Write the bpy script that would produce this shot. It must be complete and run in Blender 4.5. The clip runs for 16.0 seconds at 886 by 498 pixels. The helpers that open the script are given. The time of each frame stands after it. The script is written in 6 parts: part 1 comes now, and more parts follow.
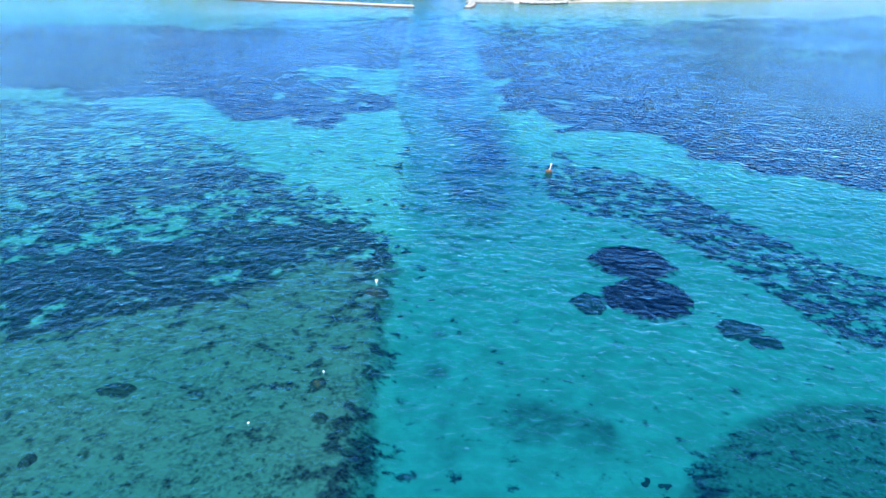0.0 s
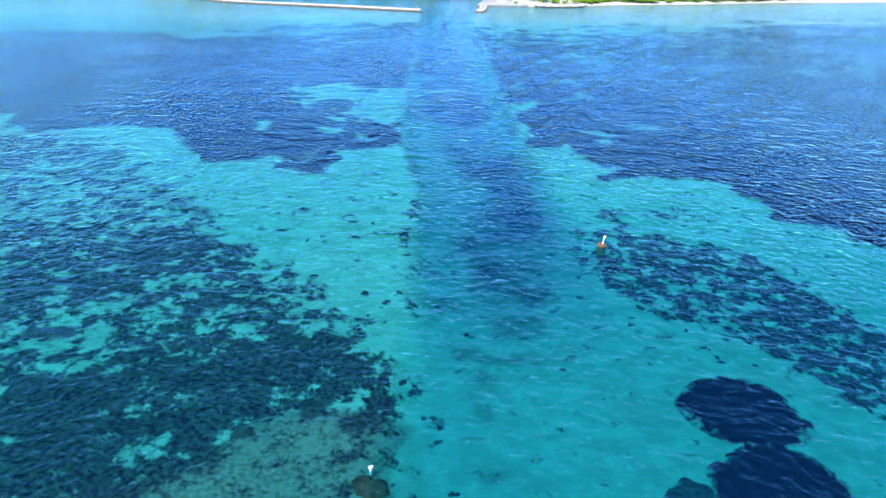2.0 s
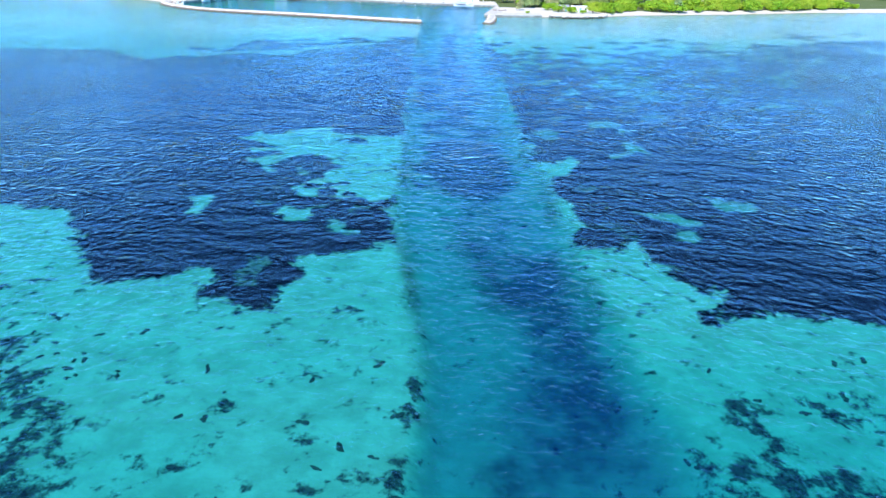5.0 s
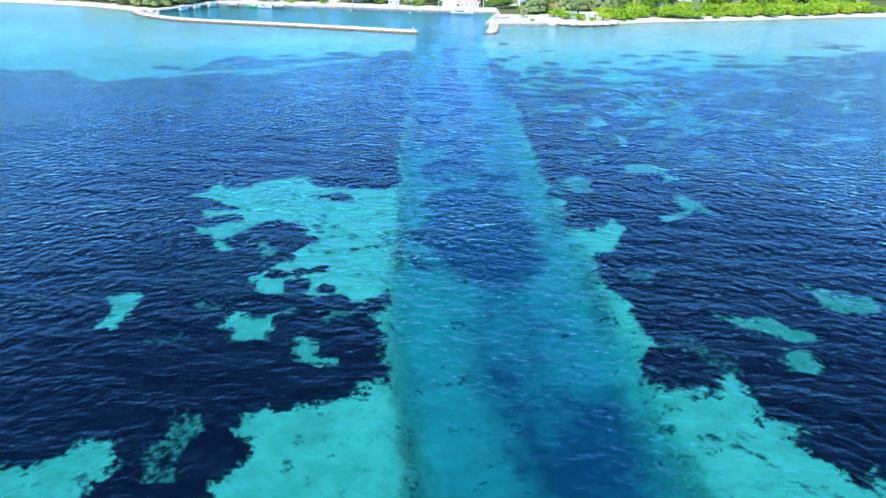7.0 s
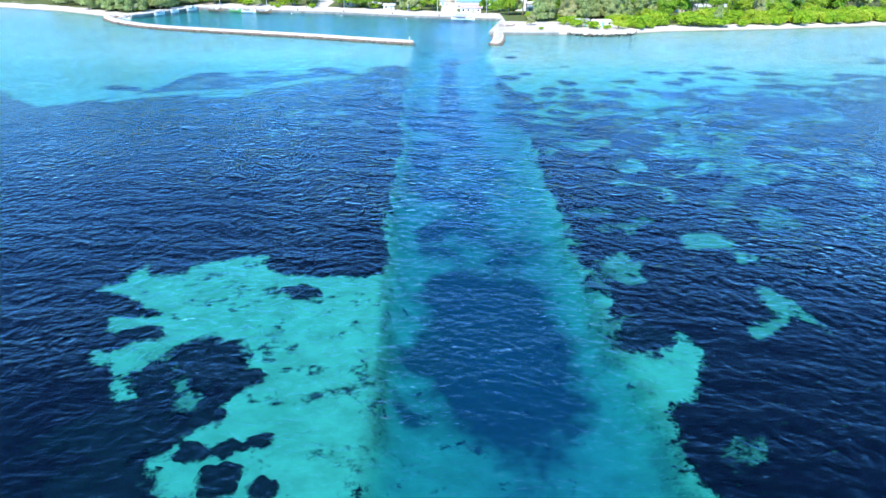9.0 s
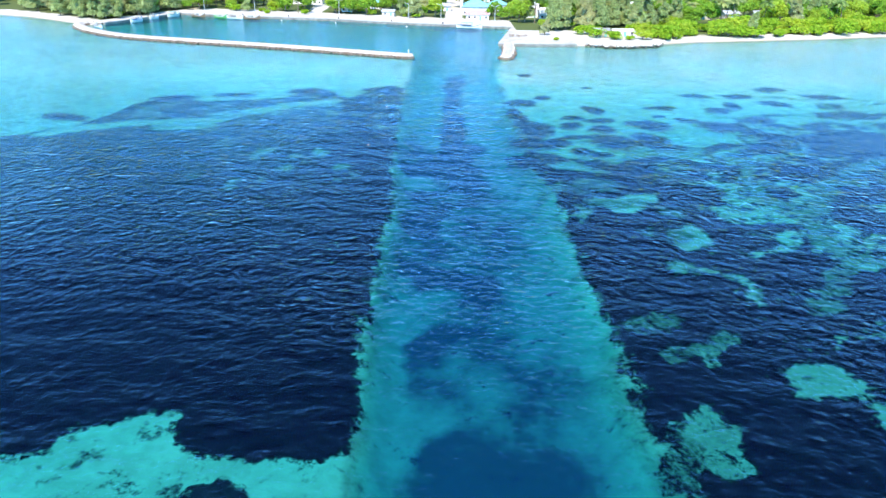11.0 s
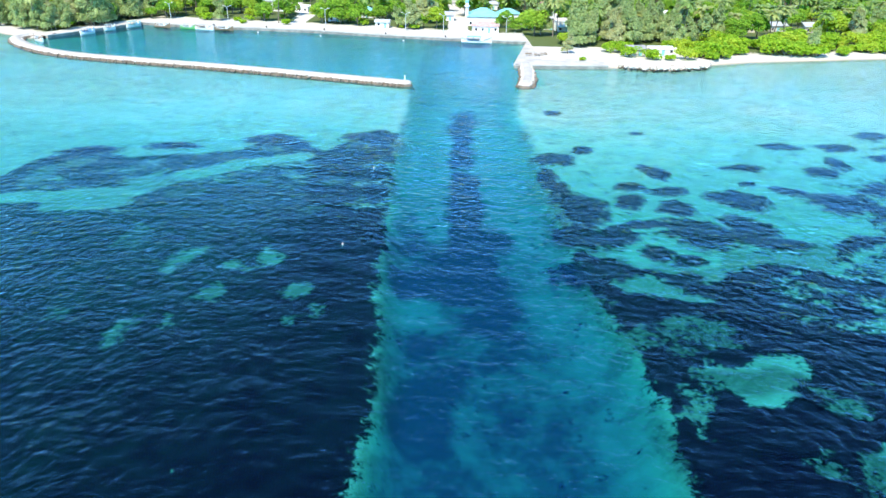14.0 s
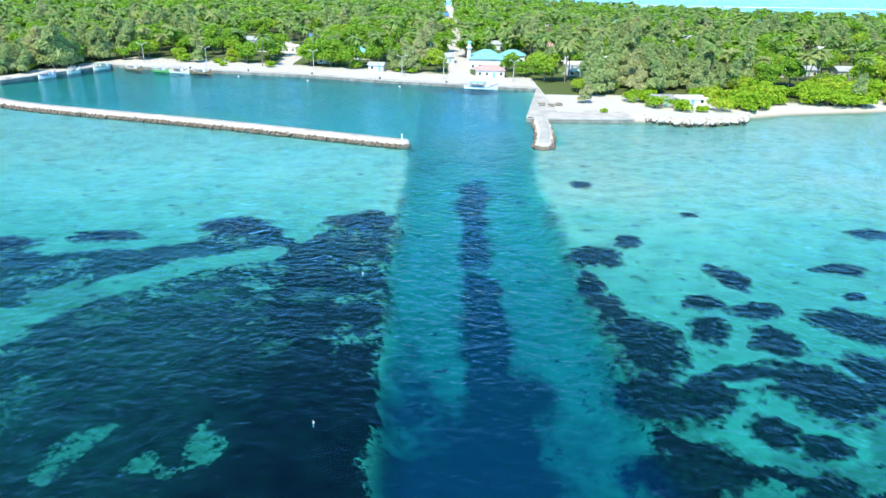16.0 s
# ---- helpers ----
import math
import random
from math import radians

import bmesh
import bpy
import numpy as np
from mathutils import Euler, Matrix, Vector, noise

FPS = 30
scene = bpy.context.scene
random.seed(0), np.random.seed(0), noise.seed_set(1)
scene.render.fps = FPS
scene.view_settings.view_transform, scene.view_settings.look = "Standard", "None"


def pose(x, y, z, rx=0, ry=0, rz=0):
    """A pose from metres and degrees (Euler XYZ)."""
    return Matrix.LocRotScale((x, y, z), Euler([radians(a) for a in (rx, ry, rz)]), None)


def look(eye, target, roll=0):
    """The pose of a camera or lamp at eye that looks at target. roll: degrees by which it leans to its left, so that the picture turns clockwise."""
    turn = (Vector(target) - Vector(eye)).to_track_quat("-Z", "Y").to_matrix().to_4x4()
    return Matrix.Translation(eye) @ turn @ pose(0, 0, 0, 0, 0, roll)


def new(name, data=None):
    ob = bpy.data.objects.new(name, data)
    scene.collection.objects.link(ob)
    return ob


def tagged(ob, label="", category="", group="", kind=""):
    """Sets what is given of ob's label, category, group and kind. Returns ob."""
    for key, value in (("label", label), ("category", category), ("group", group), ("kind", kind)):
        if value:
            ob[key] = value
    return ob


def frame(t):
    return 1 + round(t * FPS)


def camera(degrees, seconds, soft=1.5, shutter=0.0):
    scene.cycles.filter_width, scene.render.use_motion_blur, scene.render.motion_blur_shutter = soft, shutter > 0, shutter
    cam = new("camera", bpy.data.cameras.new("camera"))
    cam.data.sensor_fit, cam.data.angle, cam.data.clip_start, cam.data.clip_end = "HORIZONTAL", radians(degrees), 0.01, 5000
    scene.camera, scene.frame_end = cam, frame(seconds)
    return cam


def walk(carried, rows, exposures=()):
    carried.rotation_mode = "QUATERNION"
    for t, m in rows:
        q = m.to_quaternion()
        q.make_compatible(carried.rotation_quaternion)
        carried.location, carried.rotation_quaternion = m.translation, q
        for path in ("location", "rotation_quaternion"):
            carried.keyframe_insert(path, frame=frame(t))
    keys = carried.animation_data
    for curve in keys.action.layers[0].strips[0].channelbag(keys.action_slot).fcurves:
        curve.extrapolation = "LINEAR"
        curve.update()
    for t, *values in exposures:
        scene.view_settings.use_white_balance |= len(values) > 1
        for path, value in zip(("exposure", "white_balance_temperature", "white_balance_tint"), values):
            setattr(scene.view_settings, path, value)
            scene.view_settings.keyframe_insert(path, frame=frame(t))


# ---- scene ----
cam = camera(66.0, 16.0)
PATH = [
    (0, (2.056, -2.039, 40.454), (2.054, -0.223, 39.617), 0.6),
    (0.5, (1.151, 6.082, 40.472), (1.148, 7.898, 39.635), 0.5),
    (1, (0.416, 14.339, 40.545), (0.41, 16.155, 39.707), 0.6),
    (1.5, (-0.009, 22.805, 40.67), (-0.021, 24.619, 39.829), 0.7),
    (2, (-0.316, 31.572, 40.751), (-0.331, 33.386, 39.908), 0.7),
    (2.5, (-0.662, 40.408, 40.778), (-0.679, 42.221, 39.934), 0.7),
    (3, (-1.105, 49.131, 40.707), (-1.12, 50.945, 39.864), 0.9),
    (3.5, (-1.555, 57.687, 40.69), (-1.57, 59.501, 39.849), 1.0),
    (4, (-1.994, 66.22, 40.76), (-2.009, 68.034, 39.92), 1.3),
    (6.5, (-4.647, 108.315, 40.832), (-4.651, 110.128, 39.987), 0.2),
    (7, (-5.159, 117.129, 40.938), (-5.159, 118.944, 40.098), 0.5),
    (7.5, (-5.455, 125.823, 41.026), (-5.451, 127.637, 40.184), 0.5),
    (8, (-5.542, 134.547, 41.069), (-5.536, 136.361, 40.227), 0.6),
    (8.5, (-5.561, 143.45, 41.053), (-5.556, 145.264, 40.211), 0.7),
    (9, (-5.726, 152.171, 40.972), (-5.72, 153.985, 40.13), 0.7),
    (9.5, (-5.838, 160.825, 40.915), (-5.833, 162.64, 40.074), 0.8),
    (12, (-5.000, 205.199, 40.857), (-5.010, 207.012, 40.013), 0.7),
    (12.5, (-5.561, 213.673, 40.745), (-5.569, 215.486, 39.902), 0.7),
    (13, (-6.155, 222.137, 40.660), (-6.161, 223.951, 39.817), 0.8),
    (13.5, (-6.821, 230.609, 40.606), (-6.824, 232.422, 39.763), 0.9),
    (14, (-7.547, 239.082, 40.563), (-7.547, 240.894, 39.718), 1.0),
    (14.5, (-8.270, 247.590, 40.547), (-8.267, 249.402, 39.700), 1.1),
    (15, (-8.921, 256.130, 40.570), (-8.914, 257.960, 39.763), 1.2),
    (15.5, (-9.547, 264.560, 40.636), (-9.535, 266.400, 39.853), 1.3),
    (16, (-10.185, 272.899, 40.716), (-10.169, 274.747, 39.951), 1.2),
]
walk(cam, [(t, look(eye, target, roll)) for t, eye, target, roll in PATH],
     [(0, 0.42, 6650, 14), (4, 0.45, 6650, 14), (9.5, 0.61, 6850, 13), (12.5, 0.64, 7050, 9), (14.5, 0.52, 7200, 6), (16, 0.38, 7150, 4)])

# ---- world, sun ----
SUN_ELEVATION, SUN_AZIMUTH = 54.0, 198.0     # degrees; azimuth clockwise from the far shore (+y)
world = bpy.data.worlds.new("sky")
scene.world = world
world.use_nodes = True
wn = world.node_tree.nodes
wl = world.node_tree.links
sky = wn.new("ShaderNodeTexSky")
sky.sky_type = "NISHITA"
sky.sun_disc = False
sky.sun_elevation = radians(SUN_ELEVATION)
sky.sun_rotation = radians(SUN_AZIMUTH)
sky.altitude = 2500
sky.air_density, sky.dust_density, sky.ozone_density = 0.85, 0.5, 6.0
clear_air = wn.new("ShaderNodeMix")
clear_air.data_type, clear_air.blend_type = "RGBA", "MULTIPLY"
clear_air.inputs[0].default_value = 1.0
clear_air.inputs[7].default_value = (0.48, 0.92, 1.09, 1.0)
wl.new(sky.outputs[0], clear_air.inputs[6])
wl.new(clear_air.outputs[2], wn["Background"].inputs[0])
wn["Background"].inputs[1].default_value = 0.36

sun_data = bpy.data.lights.new("sun", "SUN")
sun_data.energy, sun_data.angle, sun_data.color = 4.8, radians(0.53), (1.0, 0.94, 0.84)
sun = new("sun", sun_data)
az, el = radians(SUN_AZIMUTH), radians(SUN_ELEVATION)
sun_dir = Vector((math.sin(az) * math.cos(el), math.cos(az) * math.cos(el), math.sin(el)))
sun.matrix_world = look(sun_dir * 300, (0, 0, 0))


# ---- node material helpers ----
class Mat:
    """A node material under construction."""

    def __init__(self, name):
        self.m = bpy.data.materials.new(name)
        self.m.use_nodes = True
        self.t = self.m.node_tree
        self.t.nodes.clear()
        self.out = self.t.nodes.new("ShaderNodeOutputMaterial")

    def n(self, kind, props=None, **ins):
        node = self.t.nodes.new("ShaderNode" + kind)
        props = props or {}
        if "operation" in props:
            node.operation, node.use_clamp = props["operation"], props.get("use_clamp", False)
        if "interpolation_type" in props:
            node.interpolation_type = props["interpolation_type"]
        if "data_type" in props:
            node.data_type = props["data_type"]
        if "attribute_name" in props:
            node.attribute_name = props["attribute_name"]
        for k, v in ins.items():
            key = int(k[1:]) if k[0] == "i" and k[1:].isdigit() else k.replace("_", " ")
            self.put(node.inputs[key], v)
        return node

    def put(self, sock, v):
        if isinstance(v, bpy.types.NodeSocket):
            self.t.links.new(v, sock)
        elif isinstance(v, bpy.types.Node):
            self.t.links.new(v.outputs[0], sock)
        else:
            if isinstance(v, tuple) and len(v) == 3 and sock.type == "RGBA":
                v = (*v, 1.0)
            sock.default_value = v

    def pos(self, scale=(1, 1, 1), turn=0.0):
        g = self.n("NewGeometry")
        mp = self.n("Mapping", i0=g.outputs["Position"])
        mp.inputs["Scale"].default_value = scale
        mp.inputs["Rotation"].default_value = (0, 0, radians(turn))
        return mp

    def noise(self, vec, scale, detail=3.0, rough=0.55):
        return self.n("TexNoise", Vector=vec, Scale=scale, Detail=detail, Roughness=rough).outputs["Fac"]

    def math(self, op, a, b=0.0, clamp=False):
        node = self.n("Math", {"operation": op, "use_clamp": clamp})
        self.put(node.inputs[0], a)
        self.put(node.inputs[1], b)
        return node.outputs[0]

    def step(self, v, lo, hi, a=0.0, b=1.0):
        node = self.n("MapRange", {"interpolation_type": "SMOOTHSTEP"})
        for i, x in enumerate((v, lo, hi, a, b)):
            self.put(node.inputs[i], x)
        return node.outputs[0]

    def mix(self, fac, a, b):
        node = self.n("Mix", {"data_type": "RGBA"})
        self.put(node.inputs[0], fac)
        self.put(node.inputs[6], a)
        self.put(node.inputs[7], b)
        return node.outputs[2]

    def attr(self, name):
        return self.n("Attribute", {"attribute_name": name}).outputs["Fac"]

    def bump(self, height, strength, distance, normal=None):
        node = self.n("Bump", Strength=strength, Distance=distance, Height=height)
        if normal is not None:
            self.put(node.inputs["Normal"], normal)
        return node.outputs[0]

    def surface(self, colour, rough=0.8, normal=None, metal=0.0, spec=0.3):
        p = self.n("BsdfPrincipled", Base_Color=colour, Roughness=rough, Metallic=metal)
        p.inputs["Specular IOR Level"].default_value = spec
        if normal is not None:
            self.put(p.inputs["Normal"], normal)
        self.t.links.new(p.outputs[0], self.out.inputs[0])
        return self.m


def plain(name, colour, rough=0.7, metal=0.0, vary=0.12, scale=1.5, bump=0.3, dist=0.02):
    """Painted, cast or wooden surface: two scales of variation and fine relief."""
    k = Mat(name)
    v = k.pos()
    big = k.noise(v, scale * 0.35, 4.0)
    fine = k.noise(v, scale * 6.0, 4.0)
    rnd = k.n("ObjectInfo").outputs["Random"]
    dark = tuple(c * (1 - 2.2 * vary) for c in colour)
    lite = tuple(min(1.0, c * (1 + vary)) for c in colour)
    c = k.mix(k.step(k.math("ADD", k.math("MULTIPLY", big, 0.65), k.math("MULTIPLY", fine, 0.35)), 0.3, 0.7), dark, lite)
    c = k.mix(k.math("MULTIPLY", rnd, 0.25), c, dark)
    return k.surface(c, rough, k.bump(fine, bump, dist), metal)


# ---- materials ----
def seabed_material():
    """Coral sand, seagrass and reef rubble on the sea floor, after the cover fields of the mesh."""
    k = Mat("seabed")
    v = k.pos()
    n_big = k.noise(v, 0.09, 4.0)
    n_mid = k.noise(v, 0.45, 5.0, 0.6)
    n_fine = k.noise(v, 2.2, 4.0, 0.6)
    rip = k.noise(k.pos((0.5, 1.6, 1.0), 20), 1.6, 3.0)
    # sand
    sand = k.mix(k.step(n_mid, 0.3, 0.75), (0.32, 0.30, 0.255), (0.44, 0.41, 0.355))
    shallow = k.step(k.n("SeparateXYZ", i0=v).outputs[2], -0.95, -0.45)
    sand = k.mix(shallow, sand, k.mix(n_mid, (0.46, 0.43, 0.37), (0.57, 0.535, 0.46)))
    sand = k.mix(k.math("MULTIPLY", k.step(rip, 0.45, 0.7), 0.25), sand, (0.33, 0.31, 0.26))
    film = k.step(k.noise(k.pos((0.8, 1.0, 1.0), 25), 0.30, 5.0, 0.6), 0.42, 0.66)
    sand = k.mix(k.math("MULTIPLY", film, 0.42), sand, (0.20, 0.215, 0.165))
    # thin regrowth over old clearings
    veil = k.math("MULTIPLY", k.attr("veil"), k.step(n_fine, 0.25, 0.6, 0.65, 1.0))
    sand = k.mix(veil, sand, (0.045, 0.065, 0.050))
    # silt that settles in the dredged bed
    silt = k.attr("silt")
    silt_e = k.step(k.math("ADD", silt, k.math("MULTIPLY", k.math("SUBTRACT", n_mid, 0.5), 1.5)), -0.1, 1.05, 0.0, 0.94)
    sand = k.mix(silt_e, sand, k.mix(n_fine, (0.050, 0.058, 0.056), (0.020, 0.028, 0.032)))
    # reef flat: algae-covered rubble
    flat = k.attr("flat")
    flat_e = k.step(k.math("ADD", flat, k.math("MULTIPLY", k.math("SUBTRACT", n_mid, 0.5), 0.9)), -0.15, 0.25)
    turf = k.mix(k.step(n_fine, 0.3, 0.7), (0.095, 0.085, 0.075), (0.24, 0.205, 0.17))
    turf = k.mix(k.step(n_mid, 0.42, 0.68), turf, (0.21, 0.185, 0.155))
    pits = k.step(k.noise(v, 0.95, 4.0, 0.65), 0.56, 0.66)
    turf = k.mix(k.math("MULTIPLY", pits, 0.9), turf, (0.05, 0.05, 0.045))
    col = k.mix(flat_e, sand, turf)
    # scattered coral and rubble
    coral = k.attr("coral")
    n_cor = k.noise(k.pos(), 0.42, 6.0, 0.66)
    cor_e = k.step(k.math("ADD", n_cor, k.math("MULTIPLY", coral, 0.26)), 0.58, 0.715)
    col = k.mix(cor_e, col, k.mix(k.step(n_fine, 0.35, 0.7), (0.010, 0.012, 0.020), (0.090, 0.083, 0.080)))
    # seagrass meadow
    weed = k.attr("weed")
    edge = k.math("ADD", k.math("MULTIPLY", k.math("SUBTRACT", n_mid, 0.5), 2.3), k.math("MULTIPLY", k.math("SUBTRACT", n_fine, 0.5), 1.5))
    tuft = k.noise(v, 1.15, 5.0, 0.7)
    edge = k.math("ADD", edge, k.math("MULTIPLY", k.math("SUBTRACT", tuft, 0.5), 2.2))
    weed_e = k.step(k.math("ADD", weed, edge), -0.26, 0.34)
    grass = k.mix(k.step(n_mid, 0.3, 0.7), (0.0018, 0.0025, 0.004), (0.005, 0.006, 0.008))
    grass = k.mix(k.step(n_big, 0.55, 0.78, 0.0, 0.35), grass, (0.008, 0.009, 0.013))
    sparse = k.math("MULTIPLY", k.attr("sparse"), k.step(n_mid, 0.25, 0.75, 0.35, 1.0))
    grass = k.mix(sparse, grass, (0.048, 0.068, 0.062))
    col = k.mix(weed_e, col, grass)
    h = k.math("ADD", n_mid, k.math("MULTIPLY", n_fine, 0.4))
    return k.surface(col, 0.95, k.bump(h, 0.6, 0.3), spec=0.0)


def water_material():
    """Clear sea water: body colour after the depth of its column, and a rippled glossy face."""
    k = Mat("sea_water")
    d = k.attr("depth")

    def passed(rate):
        return k.math("EXPONENT", k.math("MULTIPLY", d, -rate))
    tint = k.n("CombineColor", Red=passed(1.6), Green=passed(0.155), Blue=passed(0.125)).outputs[0]
    clear = k.n("BsdfTransparent", Color=tint)
    hue = k.mix(k.step(d, 1.2, 3.4), (0.0004, 0.0004, 0.0055), (0.0, 0.006, 0.028))
    body = k.n("BsdfDiffuse", Color=k.mix(k.step(d, 3.5, 4.5), hue, (0.0, 0.009, 0.042)))
    under = k.n("AddShader", i0=clear.outputs[0], i1=body.outputs[0])
    r1 = k.noise(k.pos((0.7, 1.0, 1.0), -18), 0.95, 3.0, 0.6)
    swell = k.noise(k.pos((0.7, 1.0, 1.0), 15), 0.19, 2.0, 0.5)
    r0 = k.noise(k.pos((0.9, 1.0, 1.0), 24), 0.74, 1.5, 0.5)
    r2 = k.noise(k.pos((0.7, 1.0, 1.0), 14), 2.3, 3.0, 0.6)
    gust = k.step(k.noise(k.pos(), 0.018, 2.0), 0.25, 0.7, 0.45, 1.0)
    h = k.math("MULTIPLY", k.math("ADD", k.math("ADD", k.math("MULTIPLY", r1, 0.6), k.math("ADD", k.math("MULTIPLY", swell, 0.7), k.math("MULTIPLY", r0, 1.35))), k.math("MULTIPLY", r2, 0.3)), gust)
    nrm = k.bump(h, 1.0, 0.33)
    fres = k.n("Fresnel", IOR=1.19, Normal=nrm)
    gloss = k.n("BsdfGlossy", Roughness=0.08, Normal=nrm, Color=(0.66, 0.79, 0.96))
    top = k.n("MixShader", i0=k.math("MULTIPLY", fres.outputs[0], 1.15, True), i1=under.outputs[0], i2=gloss.outputs[0])
    k.t.links.new(top.outputs[0], k.out.inputs[0])
    return k.m


def island_material():
    """Pale coral sand with scrub and leaf litter inland, the litter darkened to read as shade."""
    k = Mat("island_sand")
    v = k.pos()
    n1 = k.noise(v, 0.06, 5.0)
    n2 = k.noise(v, 0.8, 5.0)
    n3 = k.noise(v, 6.0, 3.0)
    sand = k.mix(n2, (0.46, 0.42, 0.36), (0.61, 0.575, 0.515))
    wet = k.step(k.n("SeparateXYZ", i0=v).outputs[2], -0.1, 0.5)
    sand = k.mix(wet, (0.36, 0.30, 0.22), sand)
    # green leaf litter, its colour darkened so gaps between trees read as shade
    shade_litter = k.mix(n3, (0.05, 0.085, 0.022), (0.14, 0.17, 0.065))
    green = k.attr("scrub")
    e = k.step(k.math("ADD", green, k.math("MULTIPLY", k.math("ADD", k.math("SUBTRACT", n1, 0.5), k.math("SUBTRACT", n2, 0.5)), 1.5)), 0.35, 0.75)
    return k.surface(k.mix(e, sand, shade_litter), 0.95, k.bump(k.math("ADD", n2, n3), 0.5, 0.1), spec=0.1)


def leaf_material(name, dark, lite, dry, rough=0.55):
    """Leaves with variation from clump to clump and tree to tree."""
    k = Mat(name)
    rnd = k.n("ObjectInfo").outputs["Random"]
    isl = k.n("NewGeometry").outputs["Random Per Island"]
    n = k.noise(k.pos(), 0.5, 3.0)
    c = k.mix(k.step(k.math("ADD", k.math("MULTIPLY", isl, 0.6), k.math("MULTIPLY", n, 0.5)), 0.2, 0.9), dark, lite)
    c = k.mix(k.step(rnd, 0.55, 1.0, 0.0, 0.55), c, dry)
    p = k.n("BsdfPrincipled", Base_Color=c, Roughness=rough)
    p.inputs["Specular IOR Level"].default_value = 0.25
    tr = k.n("BsdfTranslucent", Color=c)
    m = k.n("MixShader", i0=0.46, i1=p.outputs[0], i2=tr.outputs[0])
    k.t.links.new(m.outputs[0], k.out.inputs[0])
    return k.m


def rock_material():
    """Coral-stone armour: pale and dry above, dark and weedy at the waterline."""
    k = Mat("coral_rock")
    v = k.pos()
    n2 = k.noise(v, 1.2, 5.0)
    n3 = k.noise(v, 7.0, 4.0)
    rnd = k.n("NewGeometry").outputs["Random Per Island"]
    pale = k.mix(k.step(k.math("ADD", k.math("MULTIPLY", rnd, 0.5), k.math("MULTIPLY", n2, 0.5)), 0.3, 0.7), (0.40, 0.35, 0.29), (0.68, 0.63, 0.55))
    wet = k.mix(n3, (0.07, 0.045, 0.03), (0.17, 0.11, 0.07))
    z = k.n("SeparateXYZ", i0=v).outputs[2]
    tide = k.step(k.math("ADD", z, k.math("MULTIPLY", k.math("SUBTRACT", n2, 0.5), 0.7)), 0.45, 0.95)
    return k.surface(k.mix(k.math("MULTIPLY", k.math("SUBTRACT", 1.0, tide), 0.85), pale, wet), 0.9, k.bump(n3, 0.6, 0.06), spec=0.2)


def ragged(name, dark, lite, amp=1.0, lo=0.76, hi=1.02):
    """Seagrass or coral whose cover thins out raggedly towards the rim of its patch."""
    k = Mat(name)
    v = k.pos()
    mid, fine = k.noise(v, 0.75, 6.0, 0.65), k.noise(v, 2.6, 4.0)
    rim = k.attr("rim")
    bare = k.step(k.math("ADD", rim, k.math("MULTIPLY", k.math("SUBTRACT", mid, 0.5), amp)), lo, hi)
    p = k.n("BsdfPrincipled", Base_Color=k.mix(k.step(fine, 0.3, 0.7), dark, lite), Roughness=0.95, Normal=k.bump(fine, 0.7, 0.1))
    p.inputs["Specular IOR Level"].default_value = 0.0
    m = k.n("MixShader", i0=bare, i1=p.outputs[0], i2=k.n("BsdfTransparent").outputs[0])
    k.t.links.new(m.outputs[0], k.out.inputs[0])
    return k.m


M_SEABED = seabed_material()
M_WATER = water_material()
M_ISLAND = island_material()
M_ROCK = rock_material()
M_CORAL = plain("living_coral", (0.07, 0.062, 0.055), 0.95, vary=0.35, scale=2.0, bump=0.8, dist=0.1)
M_REEF = ragged("reef_coral", (0.025, 0.026, 0.028), (0.085, 0.078, 0.07))
M_WEED = ragged("seagrass", (0.004, 0.005, 0.008), (0.014, 0.016, 0.019), 1.9, 0.66, 0.98)
M_PATCH = ragged("basin_weed", (0.004, 0.005, 0.008), (0.014, 0.016, 0.019), 0.9, 0.78, 1.0)
M_SHOAL = ragged("thin_seagrass", (0.006, 0.009, 0.011), (0.030, 0.040, 0.036), 1.7, 0.48, 1.06)
M_CONCRETE = plain("concrete", (0.50, 0.465, 0.41), 0.85, vary=0.12, scale=0.8)
M_QUAYWALL = plain("stained_concrete", (0.34, 0.32, 0.28), 0.85, vary=0.25, scale=1.2)
M_WHITE = plain("white_paint", (0.78, 0.77, 0.74), 0.6, vary=0.06)
M_CREAM = plain("cream_plaster", (0.62, 0.56, 0.44), 0.8, vary=0.08)
M_TEAL = plain("teal_roof_paint", (0.22, 0.55, 0.55), 0.5, vary=0.1)
M_BLUE = plain("blue_paint", (0.10, 0.28, 0.55), 0.5, vary=0.1)
M_GREENP = plain("green_paint", (0.12, 0.42, 0.14), 0.5, vary=0.1)
M_PINK = plain("faded_red_roof", (0.62, 0.36, 0.32), 0.7, vary=0.12)
M_TIN = plain("corrugated_tin", (0.60, 0.61, 0.60), 0.45, 0.3, vary=0.1)
M_GREY = plain("grey_roof", (0.36, 0.36, 0.36), 0.7, vary=0.15)
M_DARKGLASS = plain("dark_glazing", (0.03, 0.04, 0.05), 0.15, vary=0.1, bump=0.0)
M_STEEL = plain("galvanised_steel", (0.62, 0.62, 0.60), 0.4, 0.4, vary=0.06)
M_RUST = plain("rusty_orange_steel", (0.30, 0.13, 0.04), 0.75, vary=0.25, scale=4)
M_TIMBER = plain("weathered_timber", (0.26, 0.19, 0.12), 0.8, vary=0.2, scale=3)
M_BARK = plain("palm_bark", (0.24, 0.20, 0.15), 0.9, vary=0.2, scale=3)
M_PALM = leaf_material("palm_fronds", (0.130, 0.250, 0.060), (0.380, 0.520, 0.150), (0.580, 0.560, 0.230), 0.45)
